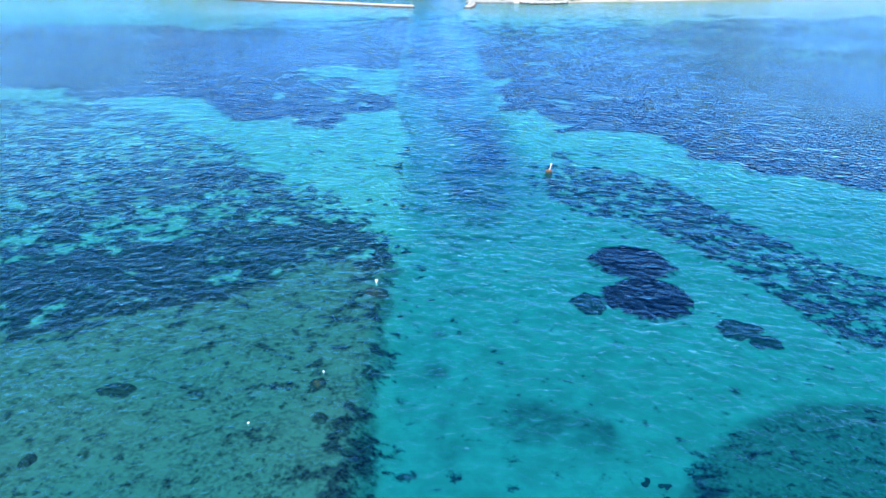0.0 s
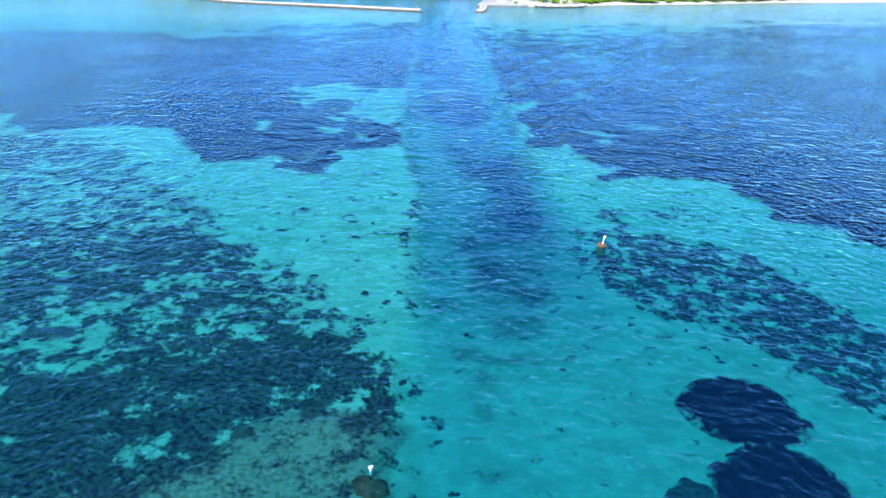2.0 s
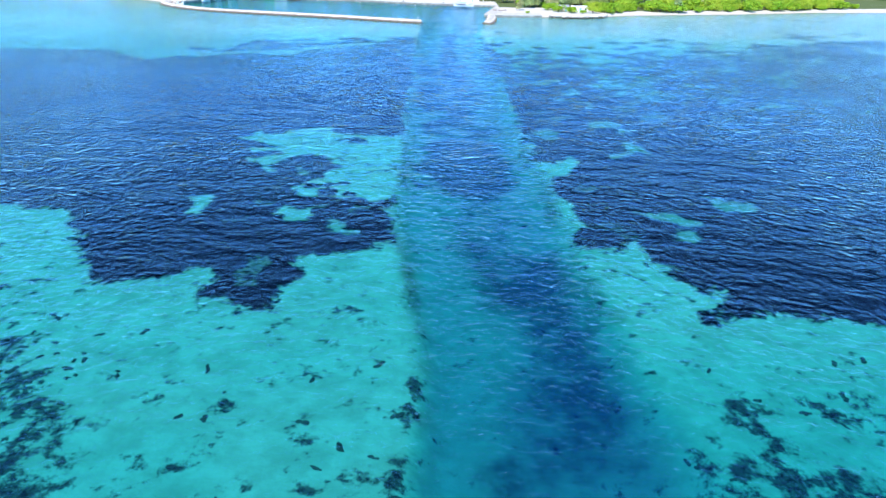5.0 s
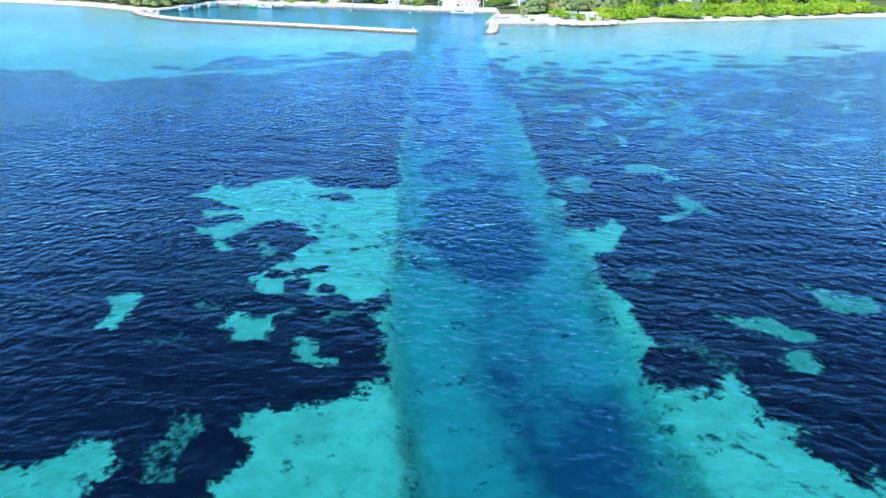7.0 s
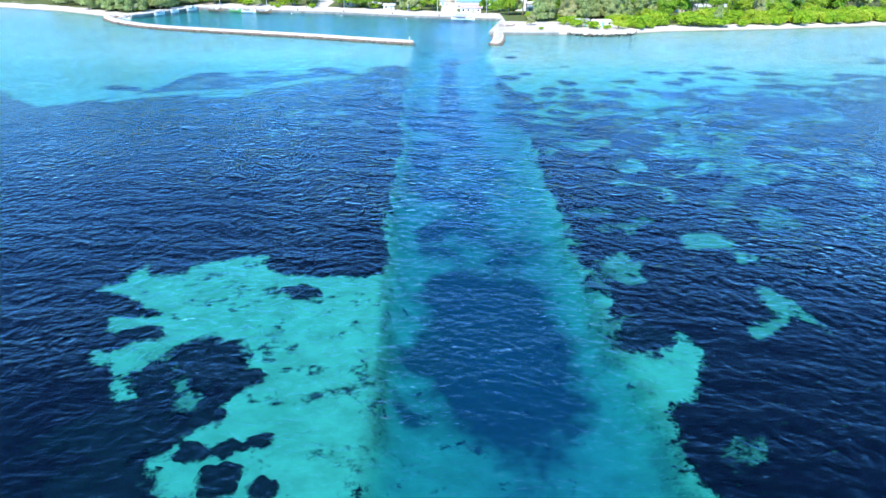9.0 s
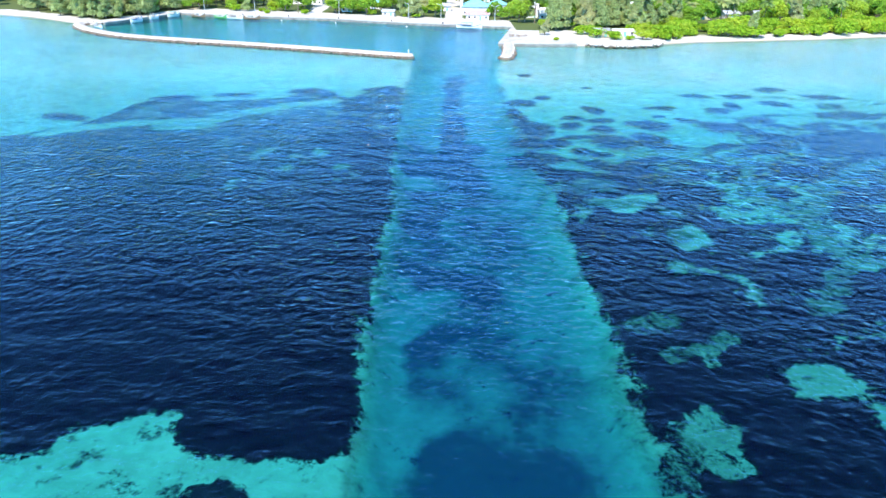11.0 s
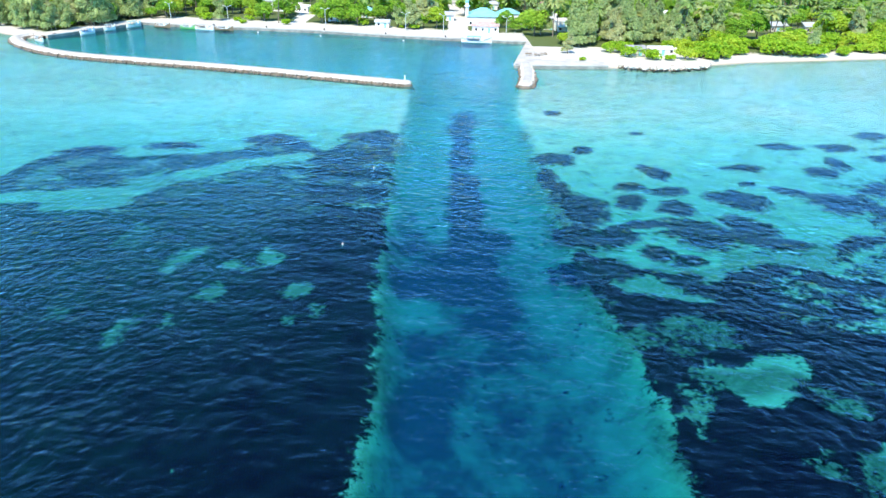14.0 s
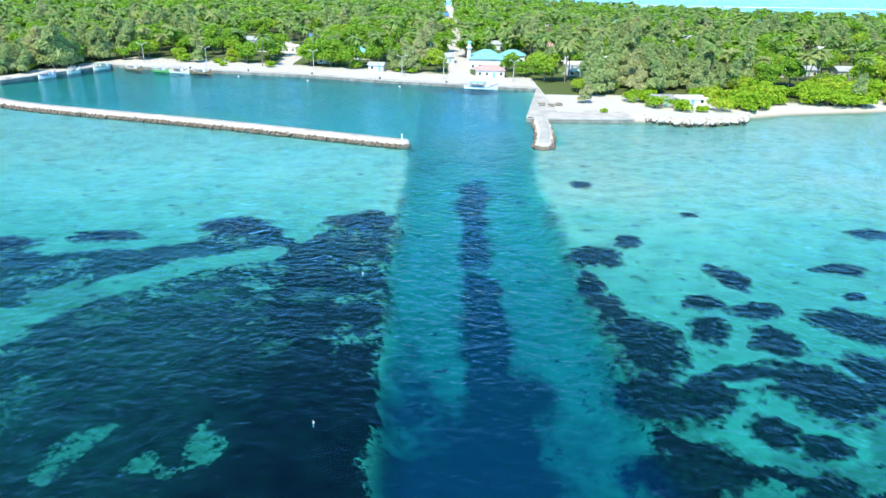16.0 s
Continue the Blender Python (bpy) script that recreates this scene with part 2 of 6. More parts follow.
M_BROAD = leaf_material("broad_leaves", (0.130, 0.310, 0.035), (0.400, 0.640, 0.070), (0.580, 0.680, 0.080))
M_CASUA = leaf_material("casuarina_needles", (0.280, 0.390, 0.150), (0.540, 0.640, 0.280), (0.640, 0.600, 0.340), 0.7)
M_SCRUB = leaf_material("shore_scrub_leaves", (0.200, 0.400, 0.025), (0.460, 0.650, 0.050), (0.620, 0.680, 0.080))
M_FOAM = plain("surf_foam", (0.85, 0.87, 0.88), 0.9, vary=0.06)


# ---- mesh helpers ----
def mesh_np(name, verts, faces, mat, smooth=True):
    """A mesh from arrays: verts (n, 3), faces (m, 3 or 4)."""
    me = bpy.data.meshes.new(name)
    verts, faces = np.asarray(verts, "f4"), np.asarray(faces, "i4")
    m, w = faces.shape
    me.vertices.add(len(verts))
    me.vertices.foreach_set("co", verts.ravel())
    me.loops.add(m * w)
    me.loops.foreach_set("vertex_index", faces.ravel())
    me.polygons.add(m)
    me.polygons.foreach_set("loop_start", np.arange(0, m * w, w, dtype="i4"))
    me.polygons.foreach_set("loop_total", np.full(m, w, "i4"))
    me.polygons.foreach_set("use_smooth", np.full(m, smooth))
    me.materials.append(mat)
    me.update()
    return me


def field(me, name, values):
    me.attributes.new(name, "FLOAT", "POINT").data.foreach_set("value", np.asarray(values, "f4").ravel())


def grid_faces(nu, nv):
    i = np.arange(nu * nv).reshape(nv, nu)
    return np.stack([i[:-1, :-1], i[:-1, 1:], i[1:, 1:], i[1:, :-1]], -1).reshape(-1, 4)


def part(name, bm, mat, parent=None, label=""):
    """A bmesh as one mesh object, under a thing or under a part."""
    me = bpy.data.meshes.new(name)
    bm.to_mesh(me)
    bm.free()
    me.materials.append(mat)
    ob = new(name, me)
    ob.parent = parent
    return tagged(ob, label)


def box(bm, x0, y0, z0, x1, y1, z1, m=None):
    geo = bmesh.ops.create_cube(bm, size=1.0, matrix=Matrix.Translation(((x0 + x1) / 2, (y0 + y1) / 2, (z0 + z1) / 2)) @ Matrix.Diagonal((x1 - x0, y1 - y0, z1 - z0, 1)))
    if m is not None:
        bmesh.ops.transform(bm, matrix=m, verts=geo["verts"])
    return geo["verts"]


def rod(bm, a, b, r0, r1=None, n=8):
    a, b = Vector(a), Vector(b)
    m = Matrix.Translation((a + b) / 2) @ (b - a).to_track_quat("Z", "Y").to_matrix().to_4x4()
    return bmesh.ops.create_cone(bm, cap_ends=True, segments=n, radius1=r0, radius2=r0 if r1 is None else r1, depth=(b - a).length, matrix=m)["verts"]


def empty(name, m, label, category, group=""):
    ob = new(name)
    ob.empty_display_size = 0.2
    ob.matrix_basis = m
    return tagged(ob, label, category, group)


def lattice(x, y, seed):
    h = np.sin(x * 127.1 + y * 311.7 + seed * 74.7) * 43758.5453
    return h - np.floor(h)


def vnoise(x, y, size, seed=0, octaves=3):
    """Smooth value noise, about -1 to 1, with features of that size in metres."""
    total, amp, norm = np.zeros(np.broadcast(x, y).shape), 1.0, 0.0
    for o in range(octaves):
        u, v = x / size + 17.3 * o, y / size - 9.1 * o
        i, j = np.floor(u), np.floor(v)
        fu, fv = u - i, v - j
        fu, fv = fu * fu * (3 - 2 * fu), fv * fv * (3 - 2 * fv)
        a, b = lattice(i, j, seed + o), lattice(i + 1, j, seed + o)
        c, d = lattice(i, j + 1, seed + o), lattice(i + 1, j + 1, seed + o)
        total += amp * ((a * (1 - fu) + b * fu) * (1 - fv) + (c * (1 - fu) + d * fu) * fv)
        norm += amp
        amp, size = amp * 0.5, size * 0.5
    return total / norm * 2 - 1


def along(x, pts):
    """Piecewise-linear line through (x, y) pairs."""
    p = sorted(pts)
    return np.interp(x, [a for a, _ in p], [b for _, b in p])


def inside_of(x, y, outline):
    """Signed distance in metres to a closed outline, positive within; -9 far off."""
    px, py = np.array(outline, float).T
    out = np.full(x.shape, -9.0)
    near = (x > px.min() - 9) & (x < px.max() + 9) & (y > py.min() - 9) & (y < py.max() + 9)
    u, v = x[near], y[near]
    best, odd = np.full(u.shape, 81.0), np.zeros(u.shape, bool)
    for ax, ay, bx, by in zip(px, py, np.roll(px, -1), np.roll(py, -1)):
        ex, ey = bx - ax, by - ay
        f = np.clip(((u - ax) * ex + (v - ay) * ey) / (ex * ex + ey * ey), 0, 1)
        best = np.minimum(best, (u - ax - f * ex) ** 2 + (v - ay - f * ey) ** 2)
        if ay != by:
            odd ^= ((ay > v) != (by > v)) & (u < ex * (v - ay) / ey + ax)
    out[near] = np.where(odd, 1, -1) * np.sqrt(best)
    return out


def beside(x, y, line, width):
    """Half the width minus the distance from an open line."""
    px, py = np.array(line, float).T
    out = np.full(x.shape, -9.0)
    near = (x > px.min() - 9) & (x < px.max() + 9) & (y > py.min() - 9) & (y < py.max() + 9)
    u, v = x[near], y[near]
    best = np.full(u.shape, 81.0)
    for ax, ay, bx, by in zip(px, py, px[1:], py[1:]):
        ex, ey = bx - ax, by - ay
        f = np.clip(((u - ax) * ex + (v - ay) * ey) / (ex * ex + ey * ey), 0, 1)
        best = np.minimum(best, (u - ax - f * ex) ** 2 + (v - ay - f * ey) ** 2)
    out[near] = width / 2 - np.sqrt(best)
    return out


def ellipses(x, y, rows, soft=1.0, reach=1.0):
    """Signed field of a union of ovals: about +1 well inside, below 0 outside."""
    out = np.full(x.shape, -9.0)
    for cx, cy, a, b in rows:
        near = (np.abs(x - cx) < 3.5 * a + 3) & (np.abs(y - cy) < 3.5 * b + 3)
        r = np.hypot((x[near] - cx) / a, (y[near] - cy) / b)
        out[near] = np.maximum(out[near], (reach - r) * min(a, b) / soft)
    return out


# ---- plan of the sea floor ----
CHANNEL_WEST = [(90, -3.0), (113, -6.0), (118, -5.2), (125, -7.2), (133, -6.8), (141, -5.8), (148, -7.2), (158, -8.0), (170, -9.8), (178, -11.6), (190, -12.8), (206, -12.6), (234, -13.8), (258, -14.8), (298, -14.8),
                (320, -16.6), (340, -17.0), (356, -18.0), (391, -17.8), (440, -18.5)]
CHANNEL_EAST = [(110, 21.0), (147, 17.4), (159, 15.8), (166, 15.4), (178, 15.4), (188, 14.6), (200, 15.0), (212, 13.6), (236, 12.8), (257, 13.2), (284, 12.6), (298, 12.8), (311, 11.6), (325, 10.2), (366, 9.6), (407, 10.0), (440, 13.0)]
# bare sand to seaward of the meadow, on both sides of the channel
SAND_WEST = [(-400, -300), (-400, 260), (-160, 205)]
SAND_WEST += [(-107.1, 189.7), (-93.8, 180.4), (-80.5, 187.6), (-65.1, 185.4), (-52.3, 165.3)]
SAND_WEST += [(-49.1, 160.9), (-43.8, 161.7), (-39.5, 163.7), (-37, 165.4), (-33.5, 163.4), (-35, 160.5), (-33.9, 157.3), (-30.6, 157.1), (-27.4, 154.6), (-24.5, 154.7), (-23.8, 158), (-23, 163.5), (-22.1, 166.1), (-24.1, 168.3), (-22.8, 170.8), (-18.4, 171.8), (-16.1, 173.3), (-11.5, 174.6)]
SAND_WEST += [(0, 176), (2, 150), (2, 100), (2, -300)]
SAND_EAST = [(5, -300), (9, 100), (13, 165)]
SAND_EAST += [(16.9, 176), (19.6, 173), (22.9, 173.2), (26.1, 178.1), (25.8, 174.1), (27.3, 173.5), (25, 169.8), (27.8, 168.7), (26.3, 166.5), (28.1, 163.5), (30.1, 161.4), (32.9, 161.4), (30.6, 158.8), (30.7, 156.7), (28.2, 155.5), (27.2, 152.8), (29.1, 152.5)]
SAND_EAST += [(31.9, 154.5), (39.3, 156), (45.9, 155), (52, 152.5), (51.5, 146), (55, 144), (53, 136.5), (60, 133.5), (62.6, 131.5), (62, 127), (72, 125), (80.2, 118.7), (84, 118), (120, 104), (400, 40), (400, -300)]
# landward limits of the meadow
MEADOW_NW = [(-400, 330), (-155, 346), (-130, 344.6), (-110, 327), (-103, 331), (-92, 342), (-86, 366), (-82, 373), (-70, 369), (-60, 370.6), (-50, 374.7), (-47, 380), (-37, 381), (-32.5, 375), (-29, 381), (-22.7, 385), (-16, 391)]
MEADOW_NE = [(8, 332), (16, 328), (22, 324), (28, 320), (33, 325), (40, 328), (48, 330), (60, 338), (80, 350), (107, 357), (130, 374), (160, 396), (400, 430)]
BARE, LANES = [], []


def bare(outline, thin=-2.5):
    """A sandy clearing in the meadow; thin: how far it has grown over again."""
    BARE.append((outline, thin))


def lane(line, width, thin=-0.2):
    """A winding strip of sand through the meadow."""
    LANES.append((line, width, thin))


# clearings west of the channel
bare([(-31, 170.5), (-29, 169.9), (-28.1, 165), (-27.5, 161.1), (-29.5, 162), (-31.3, 163.9), (-30.1, 166.6)], -0.05)
bare([(-48.8, 229), (-47.1, 232.1), (-46.2, 236), (-43.5, 232.2), (-40, 234.2), (-39, 236.9), (-34.4, 239.9), (-30.7, 239.3), (-28.9, 235.1), (-24.4, 233.3), (-20.4, 233), (-10.5, 234.2), (-10.5, 226), (-10.5, 218.2), (-10.5, 206.4), (-23.1, 206.2), (-23.3, 208.5), (-25.2, 211.6), (-26.3, 212), (-26.6, 215.4), (-30.1, 217), (-30.5, 218.3), (-32.2, 218.3), (-35.8, 215.3), (-35.7, 213.7), (-38, 211), (-37.6, 209.3), (-35.7, 207.3), (-36.9, 206.1), (-39, 207.9), (-38.5, 209.3), (-39.6, 211.4), (-42, 212), (-43.3, 213.9), (-41.6, 215.1), (-37.7, 218.2), (-37.7, 219.5), (-39.2, 220.4), (-42.5, 218.1), (-43.8, 219.4), (-44.9, 222.7), (-41.2, 222.3), (-38.2, 223.3), (-39.7, 224.8), (-42, 225.3), (-45.7, 228)])
bare([(-25.5, 210), (-10, 216.5), (-9.8, 204.7), (-10, 203.4), (-11.5, 196.4), (-15.3, 192.3), (-17.1, 192.8), (-18.6, 194.8), (-20.1, 193.2), (-25, 194), (-27.9, 193.6), (-30.1, 196.2), (-33.3, 197.4), (-29.4, 198.9), (-28.7, 203.1)])
bare([(-45.3, 184.9), (-46.5, 190.9), (-46.9, 193.3), (-44.4, 193.7), (-43.5, 191.9), (-44, 190.5), (-43.3, 186.6), (-42.8, 184.1)], -0.9)
bare([(-31.1, 186.3), (-30.5, 189.1), (-28.7, 187.2), (-26.1, 187.6), (-24.8, 185.6), (-25.4, 183.2), (-28.7, 182.4), (-28.7, 184.7)], -1.2)
bare([(-22.5, 182.1), (-21.4, 183.6), (-20, 182.2), (-18.9, 179.4), (-16.3, 178.1), (-16.3, 176.7), (-18.5, 177.4), (-21.3, 179)], -0.6)
bare([(-19, 187.3), (-17.7, 189.3), (-15.5, 189.3), (-16.5, 188.4), (-18.1, 186.9)], 0)
bare([(-24.7, 188.5), (-23, 190.3), (-22.8, 188.5)], 0)
bare([(-35.6, 190.1), (-35.5, 192), (-34, 191.1), (-31.4, 191.1), (-32.7, 190.6), (-34.6, 189.7)], 0.05)
bare([(-37.4, 182.7), (-35.7, 184.6), (-35.6, 183.1)], 0)
bare([(-45.3, 301.1), (-45.1, 306.2), (-43.7, 308.4), (-43.1, 306.3), (-43.3, 302.5), (-44.2, 301.1)], -0.15)
bare([(-40.2, 306.4), (-39.5, 308.5), (-37.1, 306), (-38.9, 305.4)], -0.1)
bare([(-38.2, 313), (-36.6, 316.8), (-35, 315), (-36, 313.1)], -0.15)
bare([(-27.9, 315.2), (-26.4, 317.5), (-24, 315.4), (-26.3, 314.1)], -0.2)
bare([(-23.4, 309), (-23, 311.8), (-21.9, 310.2), (-22.3, 308)], -0.1)
bare([(-26.3, 307), (-25.9, 310.2), (-24.8, 308), (-25.3, 306.5)], -0.05)
bare([(-45.1, 320.6), (-44.6, 326.6), (-41.9, 327.6), (-42.3, 324.4), (-43.4, 319.9)], -0.3)
bare([(-37.9, 321.1), (-36.9, 323.4), (-33.3, 320.8), (-31.9, 322.8), (-33.9, 325.2), (-33, 327.4), (-30.9, 326.2), (-30.1, 323.7), (-32.5, 321.6)], -0.4)
bare([(-54.3, 307), (-54.4, 310.2), (-52.6, 309.1), (-52.8, 306.5)], 0)
bare([(-54.8, 327.9), (-54.9, 334.9), (-51.4, 333.2), (-51.1, 326.4)], 0)
bare([(-73.4, 340.2), (-72.2, 347), (-68.2, 349.6), (-60.8, 347.6), (-58.4, 344.2), (-62.7, 340.7)], -0.6)
bare([(-64.3, 355.1), (-61.3, 359.4), (-54, 355.6), (-57.5, 350.2), (-61, 350)], -0.5)
lane([(-95.8, 335.3), (-91.0, 339.0), (-82.0, 344.9), (-71.7, 347.3), (-61.1, 349.8), (-54.4, 358.6), (-47.4, 365.0), (-36.3, 370.6)], 5.0, -0.9)
lane([(-81, 352.8), (-82.2, 359.7), (-76.7, 366.2)], 4, -0.2)
lane([(-54.3, 349.1), (-51, 350)], 3.5, 0.05)
lane([(-43.8, 354), (-40, 355.5)], 3, 0)
lane([(-29, 355), (-25, 357)], 3, 0)
lane([(-29.5, 341.2), (-28.6, 343)], 2.2, 0.05)
lane([(-35.3, 213.5), (-32.9, 212.5), (-31.9, 208.5), (-29.4, 205.4)], 1.3, -0.3)
# clearings east of the channel
bare([(11.7, 231.1), (15, 231.5), (16, 228.9), (15.2, 224.6), (15.9, 222.6), (18.1, 224.1), (15.6, 221.6), (13.8, 218.8), (14.6, 215.9), (18, 214.7), (21.1, 217.7), (23.1, 218.6), (23.3, 214.8), (21.7, 210.4), (19.6, 206.9), (11.6, 206.8), (12, 213.8), (11.4, 220.6), (10.8, 226.6)])
bare([(14.1, 215.3), (22.7, 219.2), (22.9, 213.1), (20.6, 208.7), (17.2, 206.5), (15.9, 202.6), (16.1, 196.9), (18.3, 191.8), (17.4, 188.2), (19.4, 183), (16.5, 182.6), (14.7, 183.3), (16.1, 186.5), (15.4, 191.8), (14.2, 196.8), (13.2, 203.8)])
bare([(16.8, 239.1), (21.2, 242.2), (22.7, 238.6), (20.7, 236.5), (21.4, 233.2), (18.6, 232.5), (17.1, 234.4)], -0.35)
bare([(32.5, 249.1), (37.6, 250.1), (39, 245.9), (37.1, 243.4), (39.9, 239.8), (37.4, 239), (36, 244.2), (31.1, 243.3)], -0.5)
bare([(35.5, 230.5), (37.7, 231.2), (38.9, 227.2), (40.1, 222.1), (39.1, 221.2), (37.4, 225.6), (35.9, 225), (33.7, 220.1), (31.2, 219.2), (30.4, 221), (34.8, 224)], -0.5)
bare([(46.9, 260.1), (52.8, 261.4), (52.2, 255.2), (49.3, 250.5), (45.3, 251.2)], -0.05)
bare([(28.1, 188.6), (33.9, 189.4), (36.2, 186.8), (38.3, 184.3), (35.1, 183.1), (34.7, 177.1), (32.1, 179.1), (35.1, 183.1), (31.9, 186.1)], -0.5)
bare([(42.3, 196.8), (45.6, 194.6), (50, 194.6), (48.3, 191), (44, 190.2), (42.6, 193)], -0.4)
bare([(21.2, 301), (22.4, 299.3), (31.3, 302.4), (30.9, 298.8), (26.8, 293.4), (23.1, 293.5), (21.2, 297.5)], -1)
bare([(16.6, 295.7), (18.9, 294.6), (16.9, 289.5), (15.7, 292.1)], -0.3)
bare([(17.7, 307.6), (22.5, 309.9), (27.1, 307.6), (24.9, 305.9), (19, 305.7)], 0)
bare([(29.7, 296.1), (34.5, 294.6), (33.6, 291.4), (31.3, 292.1)], -0.1)
bare([(30.4, 285.2), (34.5, 288.8), (35.6, 284.8), (34, 280.4), (29.8, 278), (29.6, 281.4)], -0.6)
bare([(25.5, 285.5), (28, 286.9), (26.7, 284.2)], 0)
bare([(19, 257.4), (22.3, 260.9), (22.4, 258.8), (20.8, 256.2)], 0.05)
bare([(18.5, 256.4), (20.8, 259.2), (22.3, 257.9), (21.1, 256.1)], -0.15)
bare([(22.3, 252), (25.2, 253.2), (27.9, 255.8), (28.7, 253.3), (25.4, 251.3), (24, 249), (22.9, 250.1)], -0.3)
bare([(26.5, 275), (29, 274.1), (29.5, 271.4), (27.3, 271.7)], -0.35)
bare([(15.1, 320.3), (20.4, 321.9), (23.7, 319.3), (23.8, 315.4), (26.4, 313.7), (24.8, 312.9), (21.1, 315.4), (17.5, 316.5), (15.4, 315.8)], -0.5)
bare([(16.8, 305.5), (20, 308), (23.2, 307.1), (26, 303.9), (21.8, 303.3), (17.7, 302.7), (16.3, 303.6)], 0.05)
lane([(96.6, 330), (79.9, 321.4), (65.7, 307.1), (56.5, 295), (52.3, 284.8), (52.8, 278.8), (57.1, 276.2)], 3.4, -0.15)
lane([(50.9, 273.3), (43, 263.3), (40.3, 261)], 2.6, 0)
lane([(20.3, 250.5), (27.8, 254.4)], 2.2, 0.05)
lane([(17.7, 257.1), (20.6, 257.2)], 2, 0.1)
lane([(14.1, 304.6), (22.1, 309.2)], 3, -0.05)
lane([(20.1, 297.1), (29.3, 297.5)], 3, -0.1)
lane([(21.9, 184), (25.5, 179.5)], 2, 0.12)
lane([(27.1, 275.2), (28.7, 273.2), (31.6, 271.9), (34.2, 270.1), (35.3, 267.9), (34.9, 264.6)], 1.1, -0.55)
lane([(54.5, 296.4), (51, 301.5), (51.5, 309.2), (56.3, 320.9), (54.8, 326)], 3, -0.2)
lane([(15.9, 329.1), (21.5, 327.7), (27.3, 321.2), (32.7, 325.8), (39.8, 328.4), (43.6, 325.4), (47.7, 330.4), (43.9, 333.6), (38.3, 331.7), (32.1, 329.7)], 4, -0.4)
lane([(29.5, 283), (31, 285)], 3, 0)
lane([(20.5, 198.5), (22.5, 201)], 2, 0.1)
lane([(16.5, 237.5), (15.2, 232)], 2.2, 0.0)
# deepest line of the dredged bed (y, x) and its half width (y, w)
TROUGH = [(100, 7), (128, 9), (142, 10), (158, 10.5), (175, 7), (187, 4), (201, 2), (217, 1.5), (240, 0), (261, -3), (293, -3), (330, -3), (356, -3.5), (430, -4)]
TROUGH_HALF = [(100, 5), (128, 8), (142, 6.5), (158, 7.5), (175, 9), (187, 7), (201, 8.5), (217, 10), (240, 11.5), (261, 11.5), (293, 11), (315, 8), (330, 3.4), (356, 2.4), (400, 2.2), (440, 2)]
# dark deposits and weed on the dredged bed
DEPOSITS_A = [(-2.6, 115.2, 1.8, 1.4), (-5.5, 115.6, 1.5, 1.4), (-8.7, 111.8, 1.7, 1.7), (-0.3, 107.3, 2.6, 1.5), (-4.8, 104.2, 3.0, 1.4), (7.2, 103.9, 2.5, 2.1), (12.6, 164.3, 2.0, 1.4)]
# faint weed on the basin's sand, and coral clusters standing apart on the flats
BASIN_WEED = [(1.3, 59.7, 1.2, 1.5), (8.7, 59.2, 0.9, 0.9), (6.4, 52.4, 0.7, 0.8), (2.1, 51.6, 0.8, 1.0), (10.8, 51.6, 3.3, 3.0), (16.5, 49.6, 2.2, 2.4), (3.0, 47.0, 0.7, 1.1), (1.1, 67.4, 0.7, 0.9), (4.1, 76.5, 0.7, 0.9),
              (2.9, 96.4, 1.7, 1.6), (7.0, 95.4, 2.3, 1.2), (8.7, 104.0, 3.1, 3.2), (3.3, 90.6, 1.7, 2.0), (3.4, 85.9, 0.4, 0.6), (-0.8, 109.3, 2.8, 1.8), (-1.7, 116.5, 1.9, 1.6)]
CORAL_CLUSTERS = [(26.2, 137.1, 2.2, 3.2), (36.7, 138.0, 3.7, 2.5), (27.2, 132.4, 0.9, 0.9), (-16.7, 132.9, 1.6, 2.0), (-14.6, 155.4, 2.0, 1.4), (-12.8, 117.8, 1.4, 0.9), (-29.0, 115.6, 0.9, 0.7), (-19.9, 129.1, 0.6, 0.7), (-17.7, 112.4, 0.7, 0.8), (-22.4, 114.0, 0.8, 0.7), (-23.6, 111.9, 0.6, 0.6), (-11.8, 126.7, 0.8, 0.8), (-23.9, 136.5, 0.9, 1.0), (-14.4, 125.5, 1.0, 0.7)]
SILT = []


def deposit(outline, dark):
    """Silt lying on the dredged bed (dark above 0) or washed clean off it (below 0)."""
    SILT.append((outline, dark))


deposit([(-12.6, 218.4), (-10.2, 216.8), (-10.3, 212.1), (-12.1, 211.3)], 0.8)
deposit([(-11.3, 210.6), (-7.7, 211.4), (-6.9, 206.5), (-10.9, 203.9), (-11.7, 206.4)], 0.7)
deposit([(-6, 187.6), (-4.3, 188.1), (-4.6, 185.2), (-5.9, 185.2)], 0.5)
deposit([(-8.3, 180.1), (-7.4, 181.5), (-5.9, 180.1), (-5.9, 178.7), (-7.8, 178.6)], 0.9)
deposit([(-9.4, 238.5), (2.2, 243.8), (8.5, 238.9), (8.6, 218.8), (10.3, 209.5), (6.7, 204.2), (0.6, 204.1), (-4.1, 209.3), (-6.4, 222)], 0.5)
deposit([(-12.7, 216.3), (-11.5, 217.6), (-10.5, 215.6), (-11.7, 214.4)], 0.9)
deposit([(-10.6, 210.4), (-8.6, 210.8), (-7.6, 208.4), (-10, 208.3)], 0.7)
deposit([(-9.1, 218.9), (-5.1, 220.8), (-2.4, 217.4), (-1.5, 212.7), (-2.2, 209.9), (-6.6, 211.1), (-9.1, 214.8)], 0.9)
deposit([(-9.7, 231.1), (-2.3, 239), (2.3, 233.8), (5.6, 228), (7.3, 222.9), (8.4, 215.9), (8.3, 210), (0.3, 209.2), (-1.5, 212.7), (-5.1, 222.7), (-9.5, 226.6)], 0.4)
